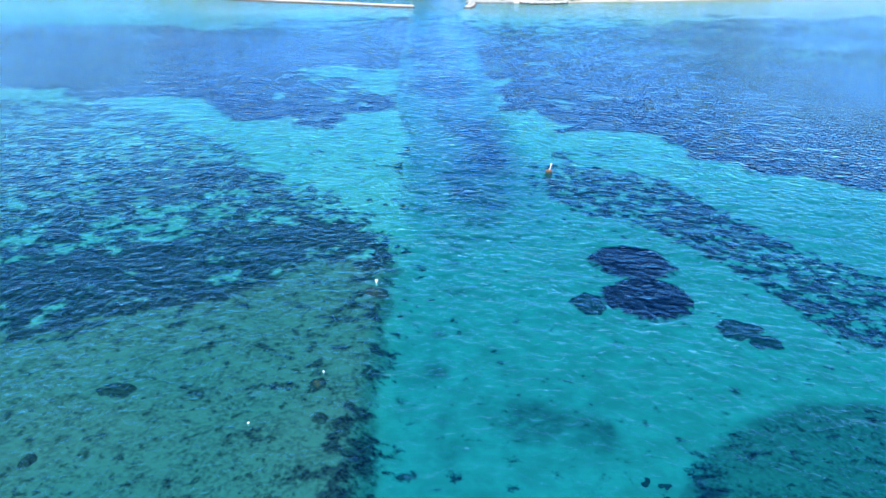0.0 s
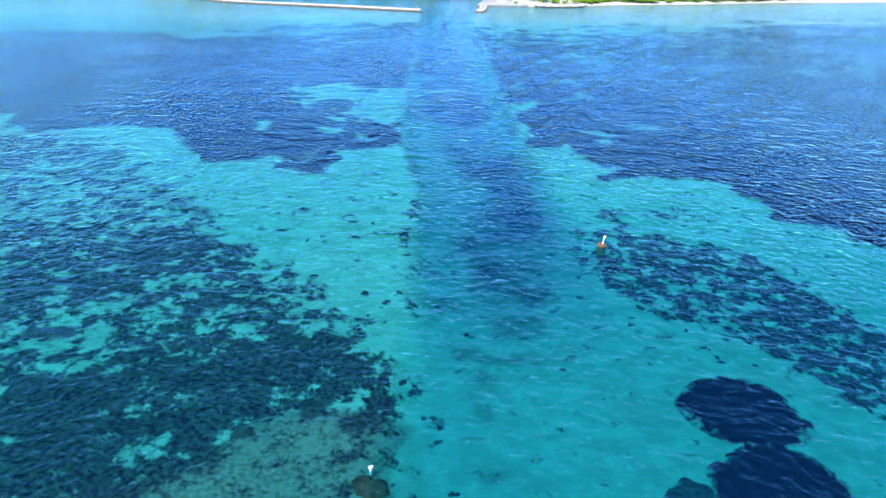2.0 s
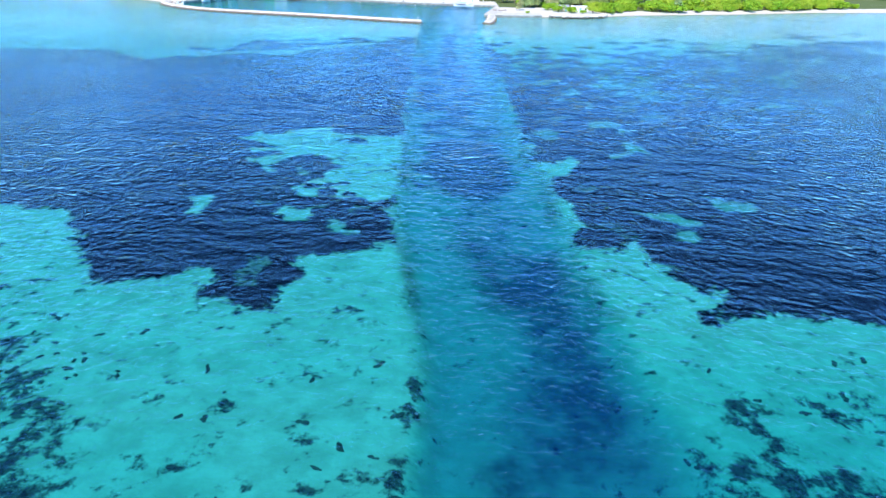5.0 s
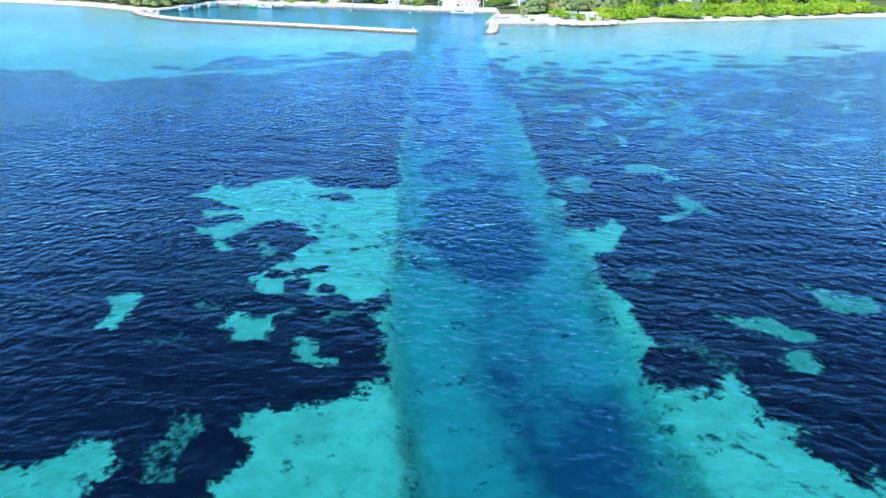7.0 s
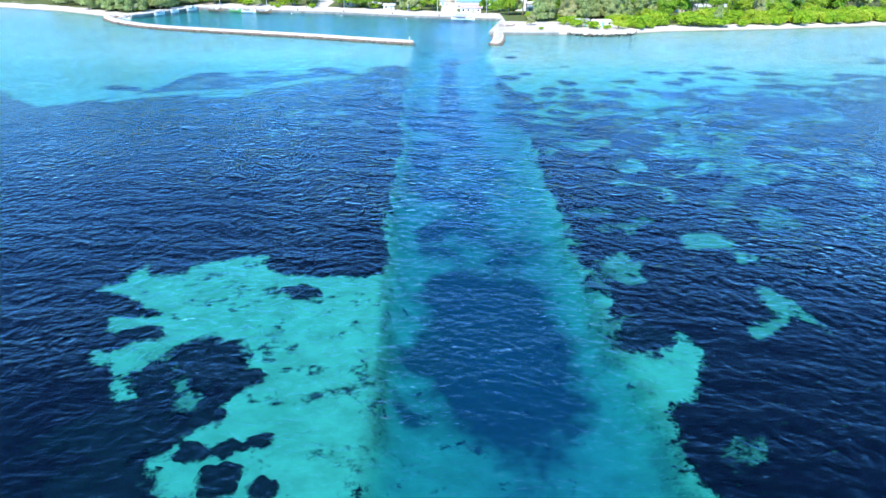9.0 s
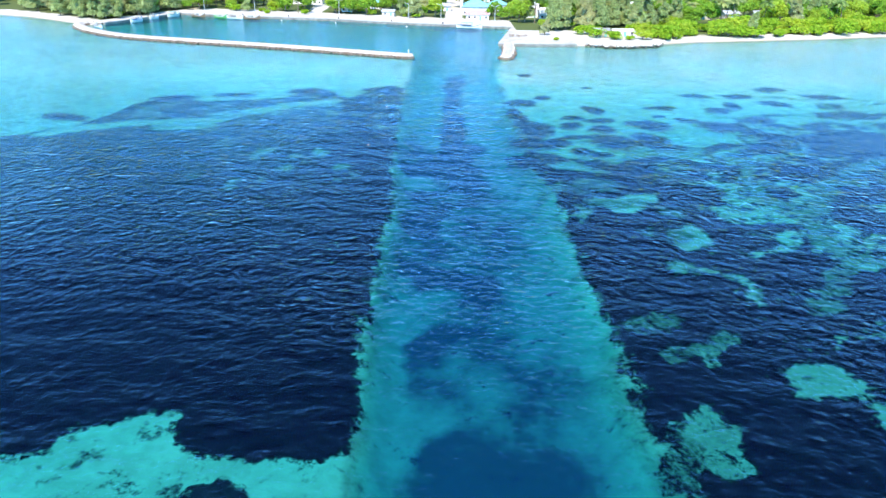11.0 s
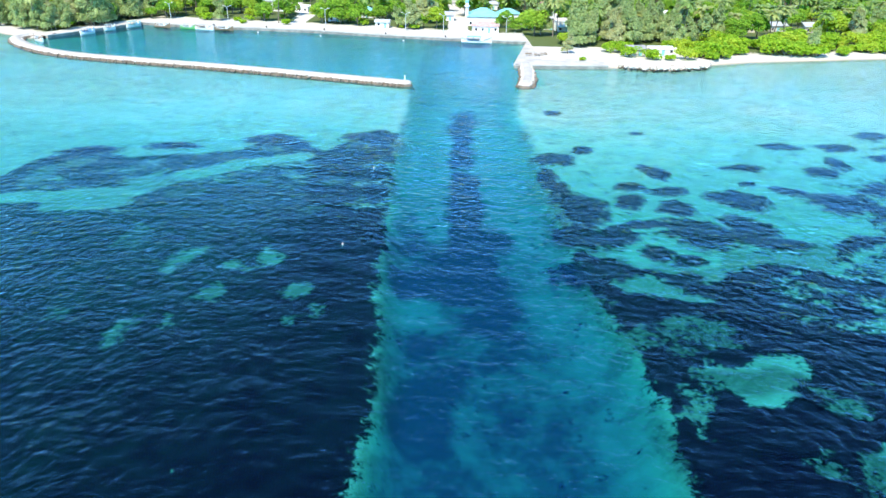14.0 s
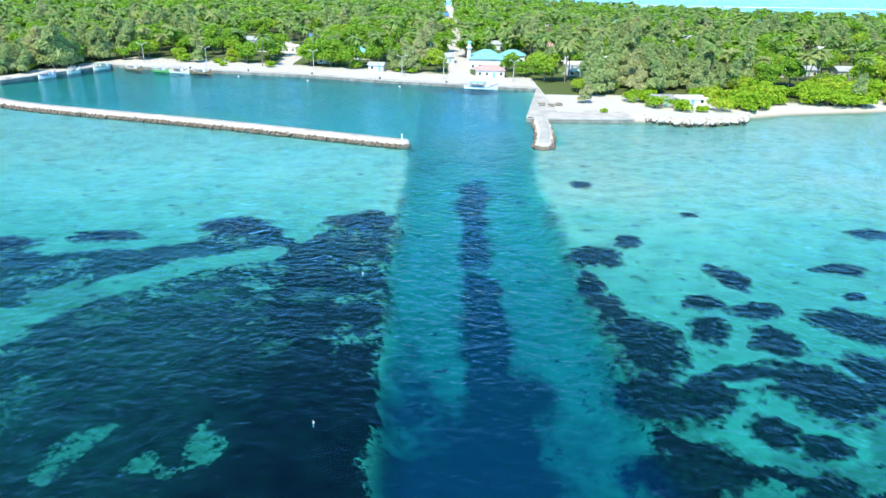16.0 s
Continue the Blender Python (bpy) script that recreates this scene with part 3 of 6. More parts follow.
deposit([(-10.4, 258), (-7.7, 260.9), (-4.7, 260), (-5.2, 253.8), (-8.4, 252.9)], 0.9)
deposit([(-11.5, 280.4), (-4.1, 276.2), (1.5, 273.7), (1.2, 268.7), (-5.4, 269.7), (-9.5, 272)], 0.6)
deposit([(-9.8, 249.8), (-8.3, 251.3), (-7.5, 245.6), (-9.4, 245.6)], 0.6)
deposit([(-13.8, 295.1), (-10.3, 296.3), (-6.7, 294.6), (-6.7, 291.2), (-12.9, 291)], 0.9)
deposit([(-13.6, 310.1), (-8.7, 311.3), (-4.4, 309.3), (-6.2, 305.3), (-10.9, 306.1)], 0.5)
deposit([(-14, 301.4), (-10.8, 303.3), (-6.8, 301.6), (-6.7, 297.6), (-11.5, 297.4)], 0.7)
deposit([(-6.2, 317.3), (0.5, 316.3), (0, 310.5), (-3.8, 309.3)], 0.6)
deposit([(-6, 366.9), (-1.1, 367.1), (-1.6, 351), (-3.2, 342.6), (-2.9, 335.5), (-2.3, 327.7), (-2.9, 319.7), (-5.4, 319.6), (-5.7, 327.6), (-4.8, 335.5), (-5.5, 345.1)], 1.5)
deposit([(-6, 414.1), (-0.5, 414.5), (-1.5, 373.7), (-6, 373.5)], 0.9)
deposit([(-15, 346.1), (-11.5, 347), (-11.9, 339.8), (-14.6, 340.9)], 0.6)
deposit([(-3.4, 338.9), (2.5, 339.1), (3.9, 335.8), (0.6, 333.6), (-2.4, 334.5)], 0.7)
deposit([(-17.2, 335), (-12.8, 334.1), (-12.5, 329.2), (-16.1, 330)], 0.6)
deposit([(-11.1, 336.4), (-6.1, 335.4), (-6.8, 326.7), (-10.2, 328.4)], 0.6)
deposit([(-17.2, 325.6), (-13.5, 326.5), (-8.5, 325.8), (-7.9, 321.1), (-13, 320.3), (-16.1, 320.9)], 0.8)
deposit([(-12.6, 193.9), (-9.4, 201.5), (-6.8, 204), (-2.2, 200.4), (-1.2, 195), (-2.6, 189.4), (-6.5, 189.3), (-7.5, 184.4), (-9.5, 182.2), (-11.7, 184.4)], -0.9)
deposit([(6.7, 204.2), (12.7, 206.9), (13.7, 201.8), (13.3, 194.2), (11.4, 194.2), (7.5, 196.2), (6.1, 199.4)], -0.9)
deposit([(7.1, 186.1), (13, 190.5), (14.9, 187.1), (13.7, 181), (8.6, 180.3)], -0.9)
deposit([(-12.3, 223.5), (-9.4, 224.6), (-8.5, 219.8), (-10.6, 217.2), (-12.2, 218.9)], -0.9)
deposit([(-13.5, 267.9), (-9.3, 268.1), (-10.3, 259.2), (-13.8, 259)], -0.9)
deposit([(-15.3, 247.8), (-7.5, 248.1), (-5.1, 241.8), (-10, 236.1), (-13.7, 238.7)], -0.9)
deposit([(-10.9, 213.2), (-8.8, 214), (-7.6, 210.4), (-10.1, 210.4)], -0.9)
deposit([(-13.9, 268.2), (-10.9, 272), (-8.1, 270.8), (-8.2, 265), (-10.5, 258.4), (-13.4, 258.3)], -0.9)
deposit([(-14.9, 252.7), (-11.4, 255.7), (-10, 252.8), (-10, 247), (-13.4, 246.2)], -0.9)

# ---- plan of the shore ----
SHORE = [(-900, 640), (-400, 600), (-252, 556), (-213, 541), (-188, 525), (-170, 513), (-165, 516), (-145, 562), (-122, 554.5), (-93, 550), (-61, 544), (-33, 535), (-8, 529), (24.9, 522.5),
         (25.1, 470), (45, 470), (55, 470), (82, 478), (98, 485), (115, 489), (160, 500), (216, 518), (260, 524), (420, 560), (900, 760)]
BACK_SHORE = [(-900, 700), (-600, 800), (-375, 880), (-150, 1020), (0, 1090), (140, 1010), (260, 930), (420, 860), (650, 840), (900, 790)]


def bed_depth(x, y):
    """Depth of the sea floor, in metres below the surface."""
    west, east = along(y, CHANNEL_WEST), along(y, CHANNEL_EAST)
    inside = np.minimum(x - west, east - x)
    inside = inside + 0.8 * vnoise(x, y, 5, 3)
    flats = 1.15 - (0.80 - 0.20 * np.clip((-12 - x) / 12, 0, 1)) * np.clip((y - 325) / 80, 0, 1)
    cut = np.clip(np.minimum((x - west) / 4.0, (east + 2.0 - x) / 6.5) + 0.25 * vnoise(x, y, 6, 3), 0, 1)
    cut = cut * cut * (3 - 2 * cut)
    ends = np.clip((y - 92) / 45, 0, 1)
    deep = np.clip(1.2 - (np.abs(x - along(y, TROUGH)) / along(y, TROUGH_HALF)) ** 2, 0, 1) * np.clip((300 - y) / 40, 0, 1)
    d = flats + cut * ends * (0.8 * deep + 2.3 + 0.6 * np.clip((y - 240) / 60, 0, 1) - 1.0 * np.clip((y - 335) / 50, 0, 1) + 0.5 * vnoise(x, y, 30, 5))
    # basin in front of the channel
    basin = np.clip((150 - y) / 45, 0, 1) * np.clip(np.minimum(x + 6.5, 42 - x * 0.15) / 5, 0, 1)
    d = d + basin * 1.3
    # harbour pool
    pool = (y > 440) & (y < 570) & (x > -175) & (x < 22)
    px = np.clip(np.minimum(np.minimum(x + 166, 22 - x), 0.6 * (y - along(x, [(-167, 505), (-155, 489), (-135, 473), (-106, 464), (-75, 456), (-45, 445), (-19, 436), (40, 433)])) * 1.0) / 12, 0, 1)
    d = np.where(pool, np.maximum(np.minimum(d, 2.4), 0.5 + 1.1 * px), d)
    far = np.clip((y - 1080) / 160, 0, 1)
    return d + 9 * far + 0.12 * vnoise(x, y, 9, 8)


def cover(x, y, meadow=True):
    """Fields of seagrass, coral, reef flat and silt."""
    west, east = along(y, CHANNEL_WEST), along(y, CHANNEL_EAST)
    inside = np.minimum(x - west, east - x)
    xs, ys = x, y
    x = xs + 1.4 * vnoise(xs, ys, 4.0, 71, 4) + 0.5 * vnoise(xs, ys, 1.8, 72, 2)
    y = ys + 1.7 * vnoise(xs, ys, 4.0, 76, 4) + 0.6 * vnoise(xs, ys, 1.8, 77, 2)
    shoreward = 5.0 * vnoise(x, y * 1.6, 9, 14, 4)
    w_west = np.minimum(-inside_of(x, y, SAND_WEST), along(x, MEADOW_NW) - y + 0.5 * shoreward)
    w_west = np.where(x < -107, np.minimum(w_west, y - along(x, [(-400, 260), (-160, 205), (-107, 190)]) + 3 * shoreward), w_west)
    w_west = np.minimum(w_west, west + 0.6 - x)
    w_east = np.minimum(-inside_of(x, y, SAND_EAST), x - east - 1.0)
    w_east = np.where(x > 80, np.minimum(w_east, y - along(x, [(80, 119), (120, 104), (400, 40)])), w_east)
    landward = along(x, MEADOW_NE) - y + shoreward
    # farther east the meadow ends in scattered lumps, and sandy lanes wind through it
    lumps = 9.0 * (vnoise(x, y * 1.7, 11, 27, 4) - 0.08 - np.clip((y - along(x, MEADOW_NE)) / 75, 0, 1)) - 9.0 * np.clip((62 - x) / 8, 0, 1)
    w_east = np.minimum(w_east, np.maximum(landward, lumps))
    maze = np.abs(vnoise(x, y * 1.2, 13, 21, 4)) + 0.06 * vnoise(x, y, 2.2, 23, 3)
    width = 0.09 * np.clip((y - 190) / 110, 0, 1) * np.clip(0.5 + 2.0 * vnoise(x, y, 16, 24, 2), 0, 2) * np.clip((x - 26 + 0.3 * (y - 250)) / 22, 0.25, 1)
    w_east = np.minimum(w_east, np.maximum(10.0 * (maze - width), 1.8 - 1.9 * np.clip((y - 228) / 42, 0, 1) * np.clip((x - 30) / 12, 0, 1)))
    w_west = np.minimum(w_west, np.maximum(1.4 + 2.6 * vnoise(x, y * 1.3, 7, 25, 5) + 4.0 * np.clip((345 - y) / 40, 0, 3), 0.3))
    weed = np.where(x < 0, w_west, w_east)
    weed = np.minimum(weed / 2.0, 1.5 * (np.where(x < 0, 0.9, -0.5) + 0.9 * vnoise(x, y, 4, 80, 3) - inside))
    veil = 0 * x
    for rows in ([(inside_of(x, y, outline), thin) for outline, thin in BARE if meadow], [(beside(x, y, line, wide), thin) for line, wide, thin in LANES if meadow]):
        for depth_in, thin in rows:
            weed = np.minimum(weed, np.maximum(-0.8 * depth_in, thin))
            veil = np.maximum(veil, np.clip(0.88 + 0.9 * thin, 0, 0.92) * np.clip(1 + depth_in / 1.5, 0, 1))
    veil = np.maximum(veil * (weed > -1.2), 0.75 * np.clip(0.5 + ellipses(x, y, BASIN_WEED, 2.0, 1.1), 0, 1) * (0.75 + 0.6 * vnoise(x, y, 1.6, 78, 2)))
    x, y = xs, ys
    weed = np.clip(weed, -2.5, 2.5)
    # coral gardens on both sides of the basin
    south = along(x, [(-300, 50), (-54, 64), (-43, 68), (-36, 72), (-27, 75.5), (-22, 79), (-18, 84.5), (-13, 86), (-3, 83)])
    c_west = np.clip((y - south + 9) / 6, 0, 1) * np.clip((along(x, [(-300, 185), (-90, 186), (-60, 164), (-40, 138), (-25, 117), (-12, 105), (-4, 95)]) - y) / 15 + 0.35, 0, 1)
    c_west = c_west * np.clip((-3.5 - x) / 3, 0, 1)
    belt_n = along(x, [(17, 126), (20, 131), (27, 133), (33, 130), (44, 124), (50, 108), (57, 92), (70, 76), (120, 40)])
    belt_s = along(x, [(17, 124), (21, 113), (26, 105), (35, 100), (41, 90), (45, 79), (48, 68), (56, 62), (75, 50), (120, 10)])
    c_east = np.clip((belt_n - y) / 5 + 0.5, 0, 1) * np.clip((y - belt_s) / 5 + 0.5, 0, 1) * np.clip((x - 16.5) / 3, 0, 1)
    sparse = 0.07 * np.clip(np.minimum(y - 86, 180 - y) / 12, 0, 1) * (1 - np.clip(inside / 2, 0, 1)) * (x < 90)
    rim = np.exp(-((x + 6.0 + 0.03 * (y - 60)) / 3.4) ** 2) * np.clip((96 - y) / 8, 0, 1) * (0.5 + 0.7 * vnoise(x, y, 6, 44))
    rim = np.maximum(rim, np.exp(-((x + 8) / 5.0) ** 2 - ((y - 74) / 14) ** 2) * 0.55)
    dots = 0.24 * np.clip(np.minimum(y - 186, 245 - y) / 8, 0, 1) * (x < -12) * np.clip(0.6 + 2.5 * vnoise(x, y, 6, 59, 2), 0, 1)
    rim2 = np.exp(-(inside / 1.0) ** 2) * np.clip((160 - y) / 10, 0, 1) * np.clip((y - 100) / 6, 0, 1) * (x < 0) * (0.36 + 0.5 * vnoise(x, y, 7, 43))
    dense = 0.5 * np.exp(-((y - south - 9) / 10) ** 2) * np.clip((-7 - x) / 5, 0, 1) * (1 + 0.9 * vnoise(x, y, 9, 45, 3))
    coral = np.maximum.reduce([c_west * (0.74 + 0.5 * vnoise(x, y, 17, 41) + dense), c_east * (0.78 + 0.4 * vnoise(x, y, 12, 42)), sparse, rim, rim2, dots])
    # algae-covered reef flats
    f_west = np.minimum(south - 1 - y + 2.5 * vnoise(x, y, 8, 48), -3.4 - 0.012 * (y - 40) - x + 2.2 * vnoise(x, y, 7, 49))
    f_east = (1 - np.hypot((x - 44) / 25, (y - 28) / 27)) * 18
    flat = np.clip(np.maximum(f_west, f_east) / 3, -1, 1)
    coral = np.maximum(coral, 0.6 * np.exp(-((f_east - 1.0) / 1.6) ** 2) * np.clip((34 - x) / 8, 0, 1))
    ledge = np.exp(-((inside - np.where(x < 0, 0.9, -0.3) + 0.8 * vnoise(x, y, 5, 57, 3)) / np.where(x < 0, 1.1, 2.0)) ** 2) * (0.75 + 0.9 * vnoise(x, y, 9, 58, 3)) * np.clip((y - 140) / 20, 0, 1) * np.clip((420 - y) / 40, 0, 1)
    flat = np.maximum(flat, ledge * 0.45 - 0.2)
    wx_ = x + 4.0 * vnoise(x, y, 6, 52, 3)
    wy_ = y + 6.0 * vnoise(x, y, 8, 55, 3)
    silt = ellipses(wx_, wy_, DEPOSITS_A, 3.5)
    lie = 0 * x
    for outline, dark in SILT if meadow else ():
        lie = lie + dark * np.clip(0.5 + inside_of(x + 2.6 * vnoise(x, y, 5, 73, 4), y + 3.4 * vnoise(x, y, 5, 74, 4), outline) / 4.5, 0, 1)
    tx = x + 2.5 * vnoise(x, y, 11, 53, 3) + 1.2 * vnoise(x, y, 3, 54, 3)
    core = np.clip(1.25 - (np.abs(tx - along(y, TROUGH)) / along(y, TROUGH_HALF)) ** 2, -0.35, 1)
    late = np.clip((y - 262) / 40, 0, 1) * np.clip((372 - y) / 40, 0.05, 1)
    core = core * np.clip((436 - y) / 45, 0, 1)
    silt = 0.55 * core * (1 - 0.5 * late) + np.clip(silt, 0, 1) * 0.5 + 0.75 * vnoise(x, y * 0.8, 6, 51, 5) + 0.25 * late + 1.25 * np.clip(lie, -1.2, 1.6)
    silt = silt * np.clip((y - 96) / 14, 0, 1) * np.clip((inside + 1.5) / 5, 0, 1) + 0.25 * np.clip((y - 100) / 20, 0, 1) - 0.25
    silt = np.where((inside > -1.0) & (y < 436), silt, -1.0)
    coral = np.maximum(coral, 0.62 * np.clip(0.4 + ellipses(x + vnoise(x, y, 2, 46), y + vnoise(x, y, 2, 50), CORAL_CLUSTERS, 1.6, 1.15), 0, 1))
    coral = np.maximum(coral, np.clip(flat, 0, 1) * (0.12 + 0.35 * vnoise(x, y, 9, 47)))
    sparse = np.clip((y - 278 + 12 * vnoise(x, y, 20, 79, 3)) / 60, 0, 1) * np.clip((-20 - x) / 22, 0.3 + 0.3 * np.clip((y - 340) / 30, 0, 1), 1)
    return weed, coral, flat, silt, veil, sparse


def axis(lo, hi, step, far_lo, far_hi, grow=1.13):
    mid = list(np.arange(lo, hi + step / 2, step))
    d, v = step, mid[0]
    low = []
    while v > far_lo:
        d = min(d * grow, 400.0)
        v -= d
        low.append(max(v, far_lo))
    d, v = step, mid[-1]
    high = []
    while v < far_hi:
        d = min(d * grow, 400.0)
        v += d
        high.append(min(v, far_hi))
    return np.array(low[::-1] + mid + high)


# ---- sea floor ----
gx = axis(-150, 150, 0.85, -4800, 4800)
gy = axis(20, 485, 0.85, -500, 4900)
X, Y = np.meshgrid(gx, gy)
weed_f, coral_f, flat_f, silt_f, veil_f, sparse_f = cover(X, Y)
depth_f = bed_depth(X, Y) - 0.3 * np.clip(flat_f, 0, 1) - 0.15 * np.clip(weed_f, 0, 1)
bed = mesh_np("seabed", np.stack([X, Y, -depth_f], -1).reshape(-1, 3), grid_faces(len(gx), len(gy)), M_SEABED)
for nm, f in (("weed", weed_f), ("coral", coral_f), ("flat", flat_f), ("silt", silt_f), ("veil", veil_f), ("sparse", sparse_f)):
    field(bed, nm, f)
tagged(new("seabed", bed), "pale coral sand sea floor with dark seagrass meadows and reef", "seabed", kind="structure")

# ---- sea surface ----
wx = axis(-110, 110, 0.9, -4800, 4800)
wy = axis(22, 480, 0.95, -500, 4900)
X, Y = np.meshgrid(wx, wy)
swell = 0.0 * X
for wl_m, amp, heading, ph in ((7.5, 0.04, 78, 0.3), (5.4, 0.03, 102, 1.7), (4.6, 0.02, 66, 2.9)):
    ux, uy = math.cos(radians(heading)), math.sin(radians(heading))
    swell += amp * np.sin(2 * math.pi * (X * ux + Y * uy) / wl_m + ph + 1.8 * vnoise(X, Y, 16, int(wl_m * 10), 2))
calm = 1 - 0.75 * ((Y > 450) & (Y < 570) & (X > -170) & (X < 25))
fade = np.clip((108 - np.abs(X)) / 45, 0, 1) * np.clip((Y - 22) / 10, 0, 1) * np.clip((438 - Y) / 60, 0, 1)
swell = swell * calm * fade
sea = mesh_np("sea", np.stack([X, Y, swell], -1).reshape(-1, 3), grid_faces(len(wx), len(wy)), M_WATER)
field(sea, "depth", np.clip(bed_depth(X, Y) - 0.32 * np.clip(cover(X, Y, False)[2], 0, 1), 0.3, 14))
tagged(new("sea", sea), "clear turquoise sea water with small wind ripples", "sea", kind="structure")

# ---- island ----
TRACK = [(550, -75), (600, -78), (640, -88), (665, -105)]
ix = np.concatenate([np.arange(-900, -260, 20.0), np.arange(-260, 24.9, 2.5), [24.9, 25.1], np.arange(26, 240, 2.0), np.arange(240, 901, 20.0)])
iv = np.concatenate([np.linspace(0, 0.02, 9)[:-1], np.linspace(0.02, 0.2, 40)[:-1], np.linspace(0.2, 1, 40)])
U, V = np.meshgrid(ix, iv)
y0, y1 = along(U, SHORE), along(U, BACK_SHORE)
quay = ((U > -166) & (U < 25)) * 1.0
wobble = 1.2 * vnoise(U, 0 * U, 11, 61) * (1 - quay)
Y = y0 - 3.0 * (1 - quay) + 0.7 * quay + wobble + V * (y1 - y0)
inland = (Y - y0) * 1.0
Z = np.where(quay > 0, 1.05, np.clip(-0.55 + (inland + 3.0) * 0.17, -0.6, 1.05)) + 0.5 * np.clip(inland / 60, 0, 1) + 0.08 * vnoise(U, Y, 6, 62)
Z = np.where(V > 0.985, -1.5, Z)
isl = mesh_np("ground", np.stack([U, Y, Z], -1).reshape(-1, 3), grid_faces(len(ix), len(iv)), M_ISLAND)
strip = np.where(quay > 0, 17.0, 7.0)
field(isl, "scrub", np.clip((inland - strip) / 10, -1, 1.0) - 2.0 * (np.abs(U + 3) < 4.5) - 2.0 * ((np.abs(U - along(Y, TRACK)) < 3.2) & (Y < 668)) - 2.0 * ((U > 25) & (U < 84) & (Y < 506)))
tagged(new("ground", isl), "low coral island of white sand and leaf litter darkened as tree shade", "ground", kind="structure")

# ---- reef patches that stand apart on the sand ----
rng = random.Random(4)


def floor_z(x, y):
    return -float(bed_depth(np.array([x]), np.array([y]))[0])


def patch_mesh(a, b, high, seed, mat, rough=0.22):
    """A low mound with a ragged outline and a lumpy top."""
    r = random.Random(seed)
    na, nr = 96, 9
    ph = [r.uniform(0, 6.28) for _ in range(9)]
    verts = [(0, 0, high)]
    for i in range(1, nr + 1):
        for j in range(na):
            w = 2 * math.pi * j / na
            edge = 1 + rough * sum(math.sin((q + 2) * w + ph[q]) / (q + 1.6) for q in range(9)) * 0.55
            f = i / nr
            z = high * (1 - f ** 3) + (0.35 * high * noise.noise((f * a * math.cos(w) * 1.3 + seed, f * b * math.sin(w) * 1.3, seed)) if i < nr else -0.12)
            verts.append((a * edge * f * math.cos(w), b * edge * f * math.sin(w), z))
    bm = bmesh.new()
    vs = [bm.verts.new(v) for v in verts]
    for j in range(na):
        bm.faces.new((vs[0], vs[1 + j], vs[1 + (j + 1) % na]))
    for i in range(nr - 1):
        for j in range(na):
            p, q = 1 + i * na, 1 + (i + 1) * na
            bm.faces.new((vs[p + j], vs[q + j], vs[q + (j + 1) % na], vs[p + (j + 1) % na]))
    for f in bm.faces:
        f.smooth = True
    me = bpy.data.meshes.new("mound")
    bm.to_mesh(me)
    bm.free()
    me.materials.append(mat)
    field(me, "rim", [0.0] + [i / nr for i in range(1, nr + 1) for _ in range(na)])
    return me


def reef_patch(name, x, y, a, b, high, seed, mat, label, category, group, turn=0.0, rough=0.22):
    ob = new(name, patch_mesh(a, b, high, seed, mat, rough))
    ob.matrix_basis = pose(x, y, floor_z(x, y) + 0.02, 0, 0, turn)
    return tagged(ob, label, category, group)


for i, (x, y, a, b) in enumerate([(29.3, 87.1, 5.8, 5.4), (28.8, 76.4, 6.0, 5.4)]):
    reef_patch("coral_patch", x, y, a * 1.12, b * 1.12, 0.45, 5 + i, M_PATCH, "large dark rounded coral patch on pale sand", "coral patch", "coral patches in the basin", 15, 0.13)
for i, (x, y, a, b) in enumerate([(20.7, 74.6, 2.0, 2.3), (37.6, 68.6, 2.1, 2.2), (39.8, 65.8, 1.7, 1.3)]):
    reef_patch("coral_patch", x, y, a * 1.25, b * 1.25, 0.3, 15 + i, M_REEF, "small dark coral patch on pale sand", "coral patch", "coral patches in the basin", 25, 0.3)
for i, (x, y, a, b) in enumerate([(-30.3, 53.3, 1.9, 1.4), (-10.5, 54.6, 1.0, 1.2), (-9.3, 49.2, 0.8, 0.8), (-33.3, 43.2, 0.7, 1.0), (-18.9, 81.0, 0.9, 1.0)]):
    reef_patch("coral_mound", x, y, a * 1.25, b * 1.25, 0.5, 25 + i, M_REEF, "dark round coral head on the algae-covered flat", "coral head", "coral heads on the flat", 0, 0.25)

WEED_IN_SAND = [(-23.6, 229.2, 2.4, 2.1), (-30.4, 213.5, 4.6, 4.4), (-35.4, 210.7, 2.0, 2.5), (-28.0, 204.6, 1.9, 2.1), (-33.7, 207.7, 1.7, 1.6), (-27.6, 199.4, 1.5, 1.4), (-24.8, 199.9, 1.5, 1.3), (-22.1, 200.8, 1.4, 1.2),
                (-24.3, 196.1, 2.0, 1.9), (-20.3, 195.1, 1.5, 1.2), (-26.0, 210.4, 2.3, 1.8), (-39.5, 218.6, 2.6, 1.5), (-35.6, 201.5, 6.2, 4.8), (-34.0, 195.0, 5.0, 4.0), (17.6, 219.3, 3.7, 3.6)]
